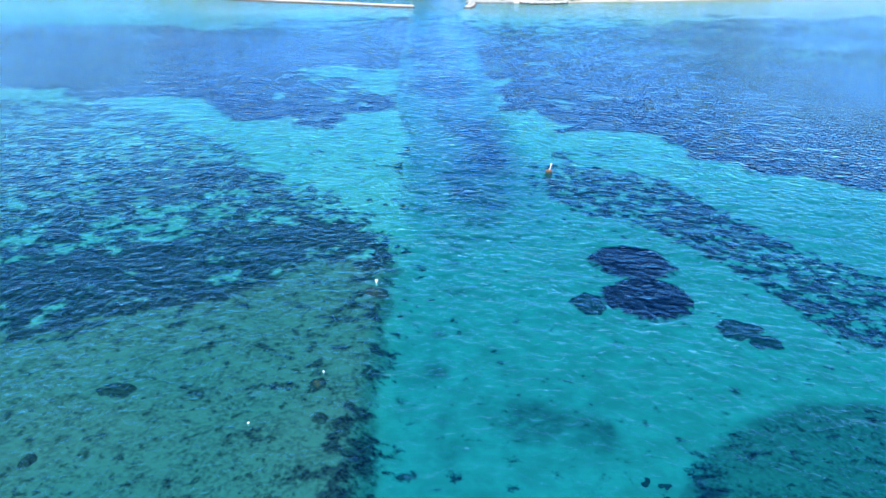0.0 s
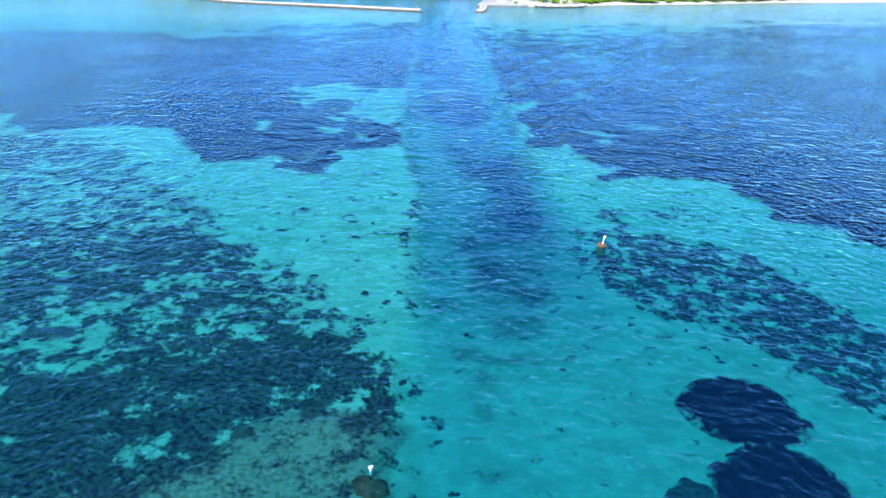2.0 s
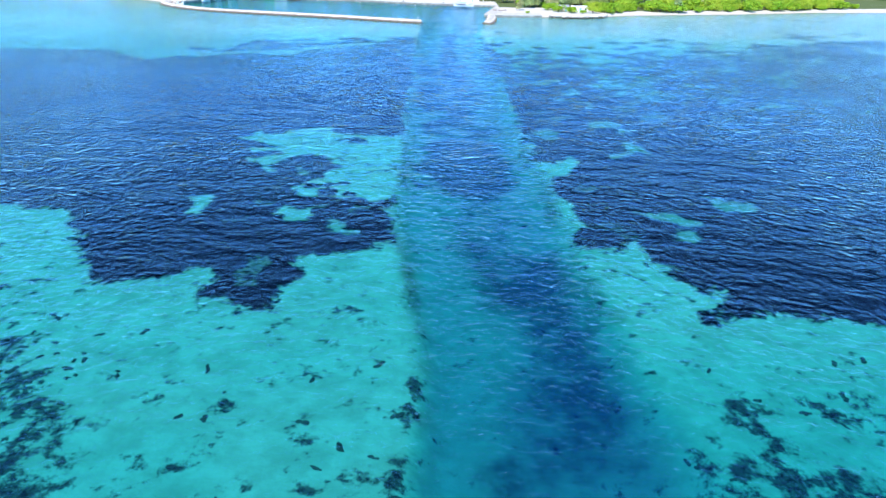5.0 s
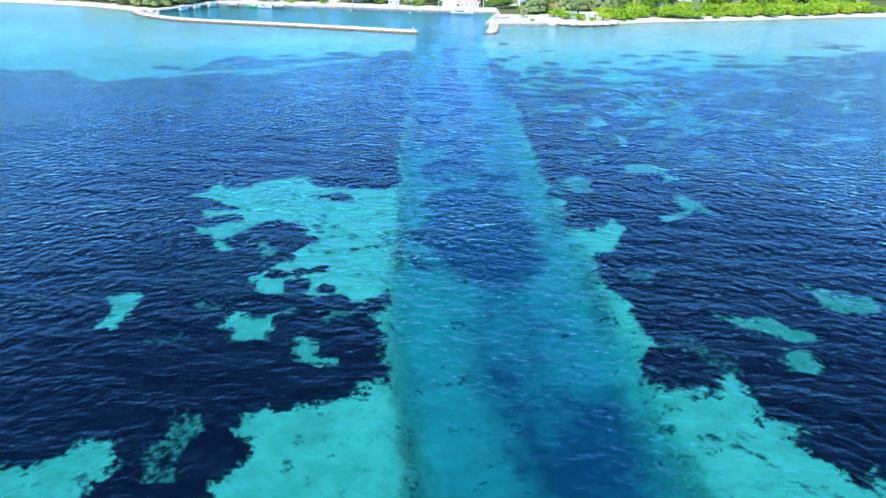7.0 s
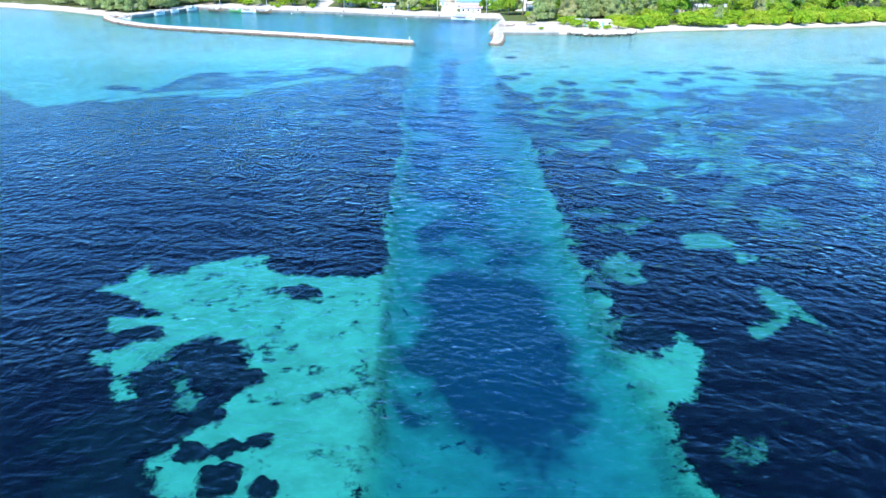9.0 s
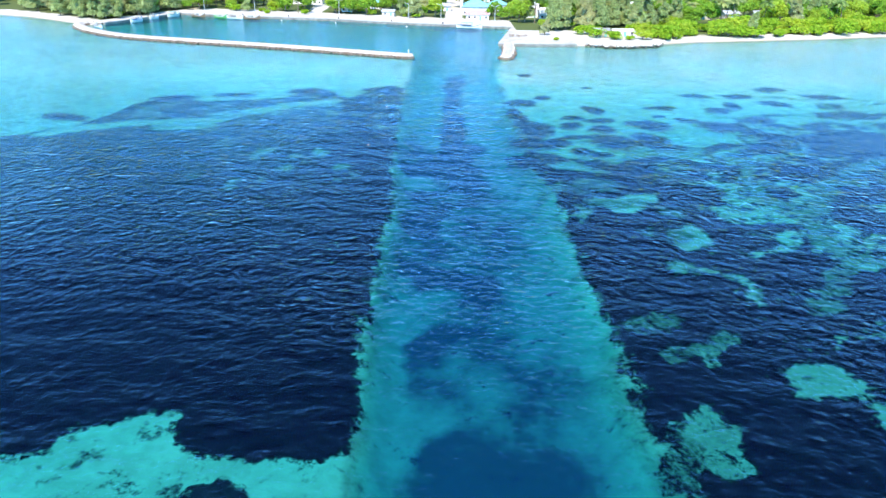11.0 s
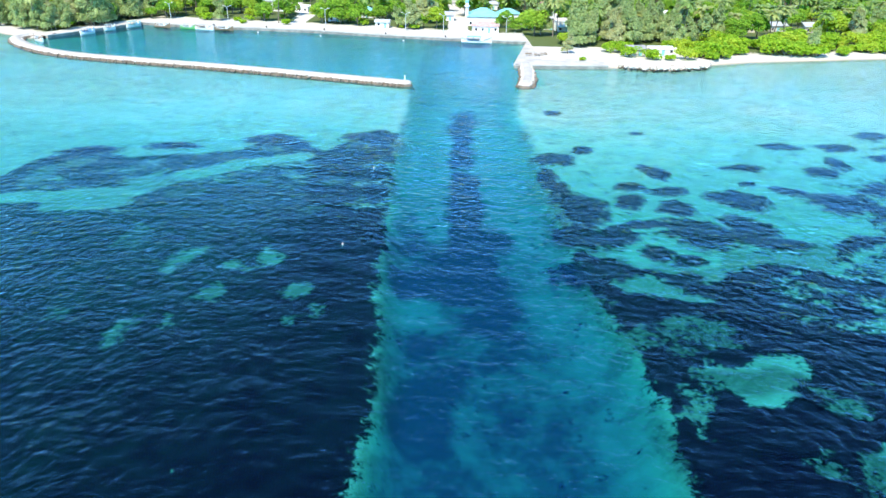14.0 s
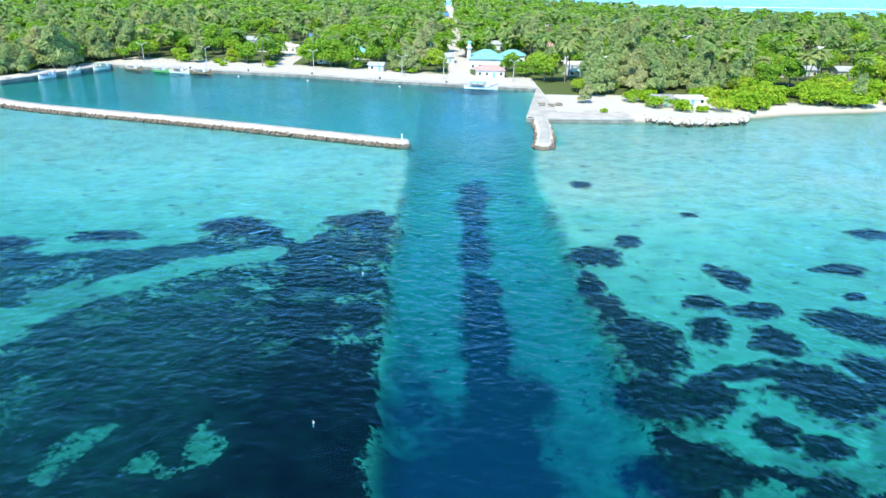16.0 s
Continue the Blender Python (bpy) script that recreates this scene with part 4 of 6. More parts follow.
WEED_NEAR_SHORE_A = [(12.9, 321.8, 5.2, 3.8), (15.2, 344.4, 4.1, 7.0), (13.6, 333.5, 4.2, 4.8), (19.4, 334.5, 3.1, 3.0), (32.3, 335.2, 6.2, 5.2), (31.5, 345.6, 3.2, 3.1), (43.6, 350.1, 4.4, 5.0), (32.5, 353.7, 3.1, 2.3),
                     (51.5, 367.5, 3.3, 2.2), (32.5, 363.9, 2.1, 4.1), (14.4, 370.9, 3.6, 4.2), (12.5, 354.3, 2.3, 5.1), (11.8, 361.3, 1.6, 3.9), (25.9, 355.6, 2.7, 2.1), (24.2, 348.4, 2.5, 3.3), (27.2, 325.9, 2.7, 1.7),
                     (23.3, 328.2, 2.5, 2.3), (24.0, 338.5, 3.2, 1.8), (24.7, 319.8, 2.5, 2.2), (64.8, 382.5, 3.5, 2.8)]
WEED_NEAR_SHORE_B = [(21.1, 377.2, 2.1, 2.6), (19.1, 407.8, 2.4, 2.0), (35.7, 390.5, 1.3, 1.3), (48.1, 358.2, 1.6, 1.1), (76.6, 382.0, 3.6, 3.1), (65.7, 365.6, 3.7, 2.5), (71.3, 371.3, 2.2, 3.3), (60.4, 349.0, 4.2, 5.2),
                     (40.5, 337.3, 4.1, 4.9), (43.4, 332.0, 4.0, 2.1), (54.2, 354.5, 2.9, 2.1), (90.0, 392.0, 4.2, 3.0), (84.0, 374.0, 4.0, 3.0), (101.0, 383.0, 5.0, 3.2), (72.0, 356.0, 4.4, 3.0), (94.0, 362.0, 5.0, 3.0),
                     (-43.7, 380.9, 6.3, 4.0), (-23.9, 385.0, 5.2, 4.4), (-64.0, 376.0, 5.2, 2.4), (-79.0, 372.0, 6.0, 2.6), (-98.0, 350.0, 6.0, 2.6)]
for i, (x, y, a, b) in enumerate(WEED_IN_SAND):
    reef_patch("seagrass_patch", x, y, a * 1.2, b * 1.2, 0.22, 60 + i, M_WEED, "dark seagrass patch with ragged edge in a sand clearing", "seagrass", "seagrass patches in the clearing", rng.uniform(-15, 15), 0.28)
for i, (x, y, a, b) in enumerate(WEED_NEAR_SHORE_A + WEED_NEAR_SHORE_B):
    reef_patch("seagrass_patch", x, y, a * 1.32, b * 1.32, 0.2, 90 + i, M_SHOAL, "dark seagrass patch on pale shallow sand near the island", "seagrass", "seagrass patches near the shore", rng.uniform(-15, 15), 0.36)

pale_head = plain("pale_coral", (0.24, 0.23, 0.20), 0.95, vary=0.25, scale=4)
for i, (x, y) in enumerate([(-32, 277), (-30, 278), (-32.3, 274), (-24, 275), (-23, 273), (-22, 277), (-21, 278), (-21.4, 279.2), (-21, 272.6), (-30, 283), (-35, 274), (-33, 278.6)]):
    reef_patch("coral_mound", x, y, 0.19 + 0.04 * (i % 3), 0.18, 0.3, 140 + i, pale_head, "small pale coral head in the dark seagrass meadow", "coral head", "pale coral heads in the meadow", 30 * i, 0.3)


# ---- coral heads of the two gardens ----
def coral_mesh(seed):
    """A knobbly clump of coral about one metre across."""
    r = random.Random(seed)
    bm = bmesh.new()
    for _ in range(r.randint(4, 6)):
        geo = bmesh.ops.create_icosphere(bm, subdivisions=1, radius=1.0)
        sc = r.uniform(0.22, 0.45)
        m = pose(r.uniform(-0.38, 0.38), r.uniform(-0.3, 0.3), r.uniform(0, 0.12), r.uniform(0, 90), 0, r.uniform(0, 360)) @ Matrix.Diagonal((sc, sc * r.uniform(0.6, 1), sc * r.uniform(0.5, 0.9), 1))
        bmesh.ops.transform(bm, matrix=m, verts=geo["verts"])
    for v in bm.verts:
        v.co += v.co.normalized() * noise.noise(v.co * 4 + Vector((seed, 0, 0))) * 0.12
    me = bpy.data.meshes.new("coral")
    bm.to_mesh(me)
    bm.free()
    me.materials.append(M_CORAL)
    return me


coral_meshes = [coral_mesh(200 + i) for i in range(6)]
spots = np.random.RandomState(7).uniform((-62, 40), (62, 150), (14000, 2))
_, c_here, *_ = cover(spots[:, 0], spots[:, 1], False)
pick = np.random.RandomState(8).uniform(0, 1, len(spots))
clump = vnoise(spots[:, 0], spots[:, 1], 7, 88)
keep = spots[(pick < np.clip(c_here, 0, 1) * np.clip(0.25 + 0.9 * clump, 0, 1) * 0.55)]
singles = [(x, y) for x, y in keep if 88 < y < 112 and -34 < x < 46][:260]
rest = [(x, y) for x, y in keep if (x, y) not in set(singles)][:2600]
garden = empty("coral_garden", pose(-12, 98, floor_z(-12, 98)), "garden of dark knobbly coral heads on white sand", "coral reef")
for x, y in singles:
    ob = new("coral_head", rng.choice(coral_meshes))
    sz = rng.choice((0.5, 0.7, 0.9, 1.2))
    ob.parent = garden
    ob.matrix_basis = pose(-12, 98, floor_z(-12, 98)).inverted() @ pose(x, y, floor_z(x, y), 0, 0, rng.uniform(0, 360)) @ Matrix.Diagonal((sz * rng.uniform(0.8, 1.4), sz, 0.7 * sz, 1))


def joined(name, meshes, places, mat, label, category):
    """Many copies of some meshes as one object; places: (mesh index, matrix)."""
    vs, fs, base = [], [], 0
    cache = []
    for me in meshes:
        co = np.empty(len(me.vertices) * 3, "f4")
        me.vertices.foreach_get("co", co)
        me.calc_loop_triangles()
        tri = np.empty(len(me.loop_triangles) * 3, "i4")
        me.loop_triangles.foreach_get("vertices", tri)
        cache.append((co.reshape(-1, 3), tri.reshape(-1, 3)))
    for i, m in places:
        co, tri = cache[i]
        a = np.array(m)
        vs.append(co @ a[:3, :3].T + a[:3, 3])
        fs.append(tri + base)
        base += len(co)
    ob = new(name, mesh_np(name, np.concatenate(vs), np.concatenate(fs), mat, False))
    return tagged(ob, label, category, kind="stuff")


joined("coral_rubble", coral_meshes, [(rng.randrange(6), pose(x, y, floor_z(x, y) - 0.05, 0, 0, rng.uniform(0, 360)) @ Matrix.Diagonal((rng.uniform(0.5, 1.5), rng.uniform(0.5, 1.0), rng.uniform(0.3, 0.6), 1))) for x, y in rest],
       M_CORAL, "dark coral rubble scattered over pale sand", "coral rubble")


# ---- channel markers ----
def channel_marker(x, y, lean, drum_base=True):
    top = 1.35 if drum_base else 0.2
    label = "white channel marker pole on a rusty orange steel drum" if drum_base else "short white marker pole standing on dark coral"
    ob = empty("channel_marker", pose(x, y, 0.0, 0, lean, 20), label, "channel marker", "channel markers")
    if drum_base:
        bm = bmesh.new()
        rod(bm, (0, 0, -1.3), (0, 0, 0.28), 0.66, 0.62, 20)
        bmesh.ops.bevel(bm, geom=[e for e in bm.edges if len(e.link_faces) == 2 and e.calc_face_angle() > 1], offset=0.06, segments=2)
        drum = part("drum", bm, M_RUST, ob, "rusty orange steel drum")
        for z in (-0.1, 0.1):
            bm = bmesh.new()
            rod(bm, (0, 0, z), (0, 0, z + 0.06), 0.68, 0.68, 20)
            part("hoop", bm, M_TIMBER, drum)
    bm = bmesh.new()
    rod(bm, (0, 0, 0.25 if drum_base else -0.4), (0, 0, top), 0.10, 0.09, 10)
    part("pole", bm, M_WHITE, ob, "white painted pole")
    bm = bmesh.new()
    box(bm, -0.2, -0.05, top, 0.2, 0.05, top + 0.25)
    bmesh.ops.bevel(bm, geom=bm.edges[:], offset=0.03, segments=1)
    part("topmark", bm, M_WHITE, ob)
    return ob


channel_marker(21.8, 121.2, 14)
channel_marker(-6.5, 75.3, 3, False)
reef_patch("coral_mound", -6.7, 74.4, 1.6, 1.5, 0.6, 41, plain("red_brown_coral", (0.20, 0.055, 0.03), 0.9, vary=0.35, scale=3), "red-brown coral head under the marker pole", "coral head", "", 0, 0.3)
reef_patch("coral_mound", -10.5, 54.5, 0.6, 0.7, 0.75, 42, plain("red_coral", (0.34, 0.09, 0.05), 0.9, vary=0.35, scale=3), "red-brown crown of a coral head", "coral head", "", 0, 0.3)


def stake(x, y, high, foot=-0.45, label="slim white marker float riding upright over the seagrass"):
    ob = empty("marker_float", pose(x, y, 0, 3, 5, 0), label, "marker float", "marker floats")
    bm = bmesh.new()
    rod(bm, (0, 0, foot), (0, 0, high), 0.045, 0.035, 8)
    part("pole", bm, M_WHITE, ob)
    bm = bmesh.new()
    bmesh.ops.create_uvsphere(bm, u_segments=10, v_segments=6, radius=0.11, matrix=Matrix.Translation((0, 0, 0.05)))
    part("float", bm, M_WHITE, ob)


for x, y, h in ((-20.8, 361.5, 0.4), (-21.8, 327.0, 0.35)):
    stake(x, y, h)
for x, y in ((-10.0, 55.6), (-15.5, 47.5)):
    stake(x, y, 0.12, -0.3, "small white float drifting over the reef flat")


# ---- breakwaters ----
def smooth_line(pts, step):
    """Evenly spaced points with directions along a polyline rounded at its corners."""
    p = [Vector((*q, 0)) for q in pts]
    for _ in range(2):
        out = [p[0]]
        for a, b in zip(p, p[1:]):
            out += [a.lerp(b, 0.25), a.lerp(b, 0.75)]
        p = out + [p[-1]]
    res, carry = [], 0.0
    for a, b in zip(p, p[1:]):
        n = (b - a).length
        d = (b - a).normalized() if n > 1e-6 else Vector((1, 0, 0))
        while carry < n:
            res.append((a + d * carry, d))
            carry += step
        carry -= n
    return res


def rock_mesh(seed):
    r = random.Random(seed)
    bm = bmesh.new()
    bmesh.ops.create_icosphere(bm, subdivisions=1, radius=0.5)
    for v in bm.verts:
        v.co *= 1 + 0.5 * noise.noise(v.co * 2.2 + Vector((seed * 3.1, 0, 0)))
    bmesh.ops.transform(bm, matrix=Matrix.Diagonal((1.25, r.uniform(0.75, 1.1), r.uniform(0.6, 0.9), 1)), verts=bm.verts)
    me = bpy.data.meshes.new("rock")
    bm.to_mesh(me)
    bm.free()
    me.materials.append(M_ROCK)
    return me


rock_meshes = [rock_mesh(300 + i) for i in range(7)]


def breakwater(name, pts, half, crest, label, singles=0):
    line = smooth_line(pts, 0.8)
    ob = empty(name, pose(line[0][0].x, line[0][0].y, 0), label, "breakwater")
    inv = ob.matrix_basis.inverted()
    prof = [(-half - 1.4, -1.6), (-half - 0.4, crest * 0.55), (-half, crest), (-half * 0.5, crest + 0.06), (0, crest + 0.1), (half * 0.5, crest + 0.06), (half, crest), (half + 0.4, crest * 0.55), (half + 1.4, -1.6)]
    vs = []
    for p, d in line:
        side = Vector((d.y, -d.x, 0))
        for u, z in prof:
            q = p + side * (u + 0.3 * noise.noise((p.x * 0.4, p.y * 0.4, u)))
            vs.append((q.x, q.y, z + 0.12 * noise.noise((q.x * 0.7, q.y * 0.7, z))))
    core = new("core", mesh_np("core", np.array(vs), grid_faces(len(prof), len(line)), M_ROCK))
    core.parent, core.matrix_basis = ob, inv
    tagged(core, "mound of coral boulders")
    vs = []
    for p, d in line:
        side = Vector((d.y, -d.x, 0))
        for u, z in ((-half * 0.95, crest - 0.05), (-half * 0.85, crest + 0.16), (0, crest + 0.24), (half * 0.85, crest + 0.16), (half * 0.95, crest - 0.05)):
            q = p + side * (u * (1 + 0.12 * noise.noise((p.x * 0.5, p.y * 0.5, u))))
            vs.append((q.x, q.y, z + 0.06 * noise.noise((q.x * 0.8, q.y * 0.8, 3))))
    top = new("crest", mesh_np("crest", np.array(vs), grid_faces(5, len(line)), M_CONCRETE))
    top.parent, top.matrix_basis = ob, inv
    tagged(top, "pale coral-sand crest")
    places, n = [], 0
    for p, d in line[::1]:
        side = Vector((d.y, -d.x, 0))
        for u, z, sz in ((half + 0.25, crest * 0.58, 0.75), (half + 0.5, crest * 0.3, 0.95), (half + 0.9, -0.1, 1.1), (-half - 0.25, crest * 0.58, 0.75), (-half - 0.5, crest * 0.3, 0.95), (-half - 0.9, -0.1, 1.1)):
            q = p + side * (u + rng.uniform(-0.2, 0.2)) + d * rng.uniform(-0.4, 0.4)
            sc = sz * rng.uniform(0.75, 1.25)
            m = pose(q.x, q.y, z + rng.uniform(-0.15, 0.1), rng.uniform(0, 360), rng.uniform(-30, 30), rng.uniform(0, 360)) @ Matrix.Diagonal((sc, sc, sc, 1))
            if n < singles and u > 0:
                n += 1
                r = new("rock", rng.choice(rock_meshes))
                r.parent, r.matrix_basis = ob, inv @ m
            else:
                places.append((rng.randrange(7), m))
    # rounded head
    p, d = line[-1]
    bm = bmesh.new()
    rod(bm, (p.x, p.y, -1.6), (p.x, p.y, crest), half + 1.4, half + 0.1, 18)
    part("head", bm, M_ROCK, ob).matrix_basis = inv
    bm = bmesh.new()
    rod(bm, (p.x, p.y, crest - 0.05), (p.x, p.y, crest + 0.2), half * 0.98, half * 0.86, 18)
    part("cap", bm, M_CONCRETE, ob, "pale concrete cap").matrix_basis = inv
    for i in range(26):
        w = rng.uniform(-1.9, 1.9)
        q = p + Matrix.Rotation(w, 3, "Z") @ d * (half * rng.uniform(0.5, 1.0))
        sc = rng.uniform(0.9, 1.5)
        places.append((rng.randrange(7), pose(q.x, q.y, rng.uniform(-0.3, crest * 0.35), rng.uniform(0, 360), 0, rng.uniform(0, 360)) @ Matrix.Diagonal((sc, sc, sc, 1))))
    rub = joined("rock_armour", rock_meshes, places, M_ROCK, "dark wet coral boulders", "")
    rub.parent, rub.matrix_basis = ob, inv
    return ob


WEST_MOLE = [(-163, 519), (-171, 520), (-175, 513), (-169, 503), (-157, 490), (-137, 475.5), (-106, 466), (-75, 457), (-45, 446.5), (-19.2, 437.2)]
EAST_MOLE = [(18.8, 471), (18.4, 460), (17.2, 447), (15.3, 437.3)]
breakwater("breakwater", WEST_MOLE, 1.5, 1.2, "long low breakwater of coral boulders with a pale crest", 150)
breakwater("jetty", EAST_MOLE, 1.4, 1.25, "short boulder jetty with a pale sandy crest", 50)

# white marker on the breakwater's head
mk = empty("harbour_light", pose(-19.4, 438.0, 1.3), "short white harbour light post on the breakwater head", "beacon")
bm = bmesh.new()
rod(bm, (0, 0, -0.3), (0, 0, 1.1), 0.2, 0.14, 10)
part("post", bm, M_WHITE, mk)
bm = bmesh.new()
bmesh.ops.create_uvsphere(bm, u_segments=10, v_segments=6, radius=0.24, matrix=Matrix.Translation((0, 0, 1.2)))
part("lantern", bm, M_WHITE, mk)

# rock spit east of the jetty
spit = []
for i in range(420):
    u = rng.uniform(0, 1)
    x = 50 + 33 * u
    y = along(x, [(50, 470.5), (57, 466.5), (66, 466.5), (78, 470), (84, 478)]) + rng.uniform(-0.6, 4.5)
    sc = rng.uniform(0.5, 1.4)
    spit.append((rng.randrange(7), pose(x, float(y), rng.uniform(0.3, 1.2), rng.uniform(0, 360), 0, rng.uniform(0, 360)) @ Matrix.Diagonal((sc, sc, sc, 1))))
joined("spit_rocks", rock_meshes, spit, M_ROCK, "jumble of pale coral rocks along the sandy spit", "rocks")
gx2, gy2 = np.meshgrid(np.linspace(44, 90, 47), np.linspace(463, 490, 28))
sp_y = along(gx2, [(44, 474), (50, 471.5), (57, 467.0), (66, 467), (78, 470.5), (84, 479), (90, 486)])
sp_z = np.clip((gy2 - sp_y) * 0.35, -1.5, 1.15) + 0.08 * vnoise(gx2, gy2, 3, 64)
sp = mesh_np("spit", np.stack([gx2, gy2, sp_z], -1).reshape(-1, 3), grid_faces(47, 28), M_ISLAND)
field(sp, "scrub", 0 * gx2 - 1)
tagged(new("beach", sp), "bright white sand spit", "beach", kind="structure")


# ---- quays ----
def quay_wall(pts, name, label):
    ob = empty(name, pose(pts[0][0], pts[0][1], 0), label, "quay", kind_group)
    inv = ob.matrix_basis.inverted()
    for (xa, ya), (xb, yb) in zip(pts, pts[1:]):
        a, b = Vector((xa, ya, 0)), Vector((xb, yb, 0))
        n = max(1, round((b - a).length / 8.0))
        turn = math.degrees(math.atan2(yb - ya, xb - xa))
        for i in range(n):
            p = a.lerp(b, (i + 0.5) / n)
            ln = (b - a).length / n / 2
            m = inv @ pose(p.x, p.y, 0, 0, 0, turn)
            bm = bmesh.new()
            box(bm, -ln + 0.02, -0.5, -3.2, ln - 0.02, 0.7, 0.85)
            bmesh.ops.bevel(bm, geom=bm.edges[:], offset=0.03, segments=1)
            part("wall_panel", bm, M_QUAYWALL, ob).matrix_basis = m
            bm = bmesh.new()
            box(bm, -ln + 0.01, -0.65, 0.85, ln - 0.01, 1.2, 1.18)
            bmesh.ops.bevel(bm, geom=bm.edges[:], offset=0.04, segments=1)
            part("coping", bm, M_CONCRETE, ob).matrix_basis = m
    return ob


kind_group = "harbour quays"
NORTH_QUAY = [(-145, 560.5), (-122, 553), (-93, 548.5), (-61, 542.5), (-33, 533.5), (-8, 527.5), (25, 521)]
quay_wall([(-164, 515), (-145, 560.5)], "quay", "low concrete quay wall along the harbour's short side")
quay_wall(NORTH_QUAY, "quay", "long concrete quay wall with a pale coping")
quay_wall([(25, 521), (15.2, 468)], "quay", "concrete quay wall beside the harbour mouth")
quay_wall([(15.2, 468), (25, 468.3), (46, 469.5)], "quay", "low sea wall of stained concrete facing the lagoon")
bm = bmesh.new()
pv = [bm.verts.new((x, y, 0.9)) for x, y in ((15.6, 468.4), (46, 470.2), (46, 500), (40, 526), (25.4, 521.5))]
top = bmesh.ops.extrude_face_region(bm, geom=[bm.faces.new(pv)])
bmesh.ops.translate(bm, vec=(0, 0, 0.24), verts=[v for v in top["geom"] if isinstance(v, bmesh.types.BMVert)])
bmesh.ops.recalc_face_normals(bm, faces=bm.faces[:])
tagged(part("quay_apron", bm, M_CONCRETE), "bright sandy concrete apron at the harbour mouth", "pavement", kind="structure")


# ---- trees ----
def palm_mesh(seed, fronds=24, segs=12):
    """Crown of arching fronds with drooping leaflets, at the origin."""
    r = random.Random(seed)
    vs, fs = [], []
    for i in range(fronds):
        w = 2.4 * i + r.uniform(-0.3, 0.3)
        rise = r.uniform(-0.5, 1.0)
        ln = r.uniform(3.2, 4.4)
        for s in (-1, 1):
            base = len(vs)
            for j in range(segs + 1):
                f = j / segs
                d = ln * (f - 0.18 * f * f)
                z = rise * ln * 0.55 * f - 1.5 * f * f * (0.6 + 0.4 * (1 - rise))
                wd = 0.72 * math.sin(math.pi * min(1, f * 0.86 + 0.12)) * (1.25 if j % 2 or segs < 6 else 0.5) + 0.03
                cx, cy = d * math.cos(w), d * math.sin(w)
                px, py = -math.sin(w) * s, math.cos(w) * s
                vs += [(cx, cy, z), (cx + px * wd, cy + py * wd, z - 0.42 * wd - 0.05 * r.random())]
            for j in range(segs):
                b = base + 2 * j
                fs.append((b, b + 2, b + 3, b + 1))
    return mesh_np("fronds", vs, fs, M_PALM, False)


def trunk_mesh(seed, high, lean, r0=0.19, r1=0.11, mat=None):
    bm = bmesh.new()
    rings, n = 7, 7
    prev = None
    for i in range(rings):
        f = i / (rings - 1)
        c = Vector((lean * f * f, 0, high * f - 0.3))
        rad = r0 + (r1 - r0) * f + 0.12 * max(0, 0.15 - f)
        ring = [bm.verts.new(c + Vector((rad * math.cos(6.2832 * j / n), rad * math.sin(6.2832 * j / n), 0))) for j in range(n)]
        if prev:
            for j in range(n):
                bm.faces.new((prev[j], prev[(j + 1) % n], ring[(j + 1) % n], ring[j]))
        prev = ring
    me = bpy.data.meshes.new("trunk")
    bm.to_mesh(me)
    bm.free()
    me.materials.append(mat or M_BARK)
    return me


def leaf_cloud(name, seed, lobes, per, size, mat, up=0.8, droop=0.0, thin=1.0):
    """A crown: many small leaf clumps spread over uneven lobes (x, y, z, rx, ry, rz)."""
    r = np.random.RandomState(seed)
    vs, fs = [], []
    for (cx, cy, cz, rx, ry, rz) in lobes:
        n = per
        d = r.normal(size=(n, 3))
        d /= np.linalg.norm(d, axis=1)[:, None]
        d[:, 2] = np.where(d[:, 2] < -0.5, -d[:, 2], d[:, 2])
        rad = r.uniform(0.72, 1.08, n)[:, None]
        c = d * rad * (rx, ry, rz) + (cx, cy, cz)
        nrm = d + r.normal(scale=0.55, size=(n, 3)) + (0, 0, up)
        nrm /= np.linalg.norm(nrm, axis=1)[:, None]
        t = np.cross(nrm, r.normal(size=(n, 3)))
        t /= np.linalg.norm(t, axis=1)[:, None]
        t[:, 2] -= droop
        b = np.cross(nrm, t)
        sz = size * r.uniform(0.6, 1.35, n)[:, None]
        bend = nrm * sz * 0.25
        base = len(vs)
        quad = np.stack([c - t * sz * thin - bend, c + b * sz * 0.55, c + t * sz * thin - bend, c - b * sz * 0.55], 1)
        vs.extend(quad.reshape(-1, 3))
        fs.extend(base + np.arange(n * 4).reshape(n, 4))
    return mesh_np(name, np.array(vs), np.array(fs), mat, False)


def crown_lobes(seed, n, wide, low, high):
    r = random.Random(seed)
    out = [(0, 0, (low + high) / 2, wide * 0.62, wide * 0.62, (high - low) * 0.45)]
    for i in range(n):
        w = 6.2832 * i / n + r.uniform(-0.4, 0.4)
        d = wide * r.uniform(0.35, 0.62)
        s = wide * r.uniform(0.32, 0.5)
        out.append((d * math.cos(w), d * math.sin(w), r.uniform(low + s * 0.5, high - s * 0.6), s, s, s * 0.8))
    return out


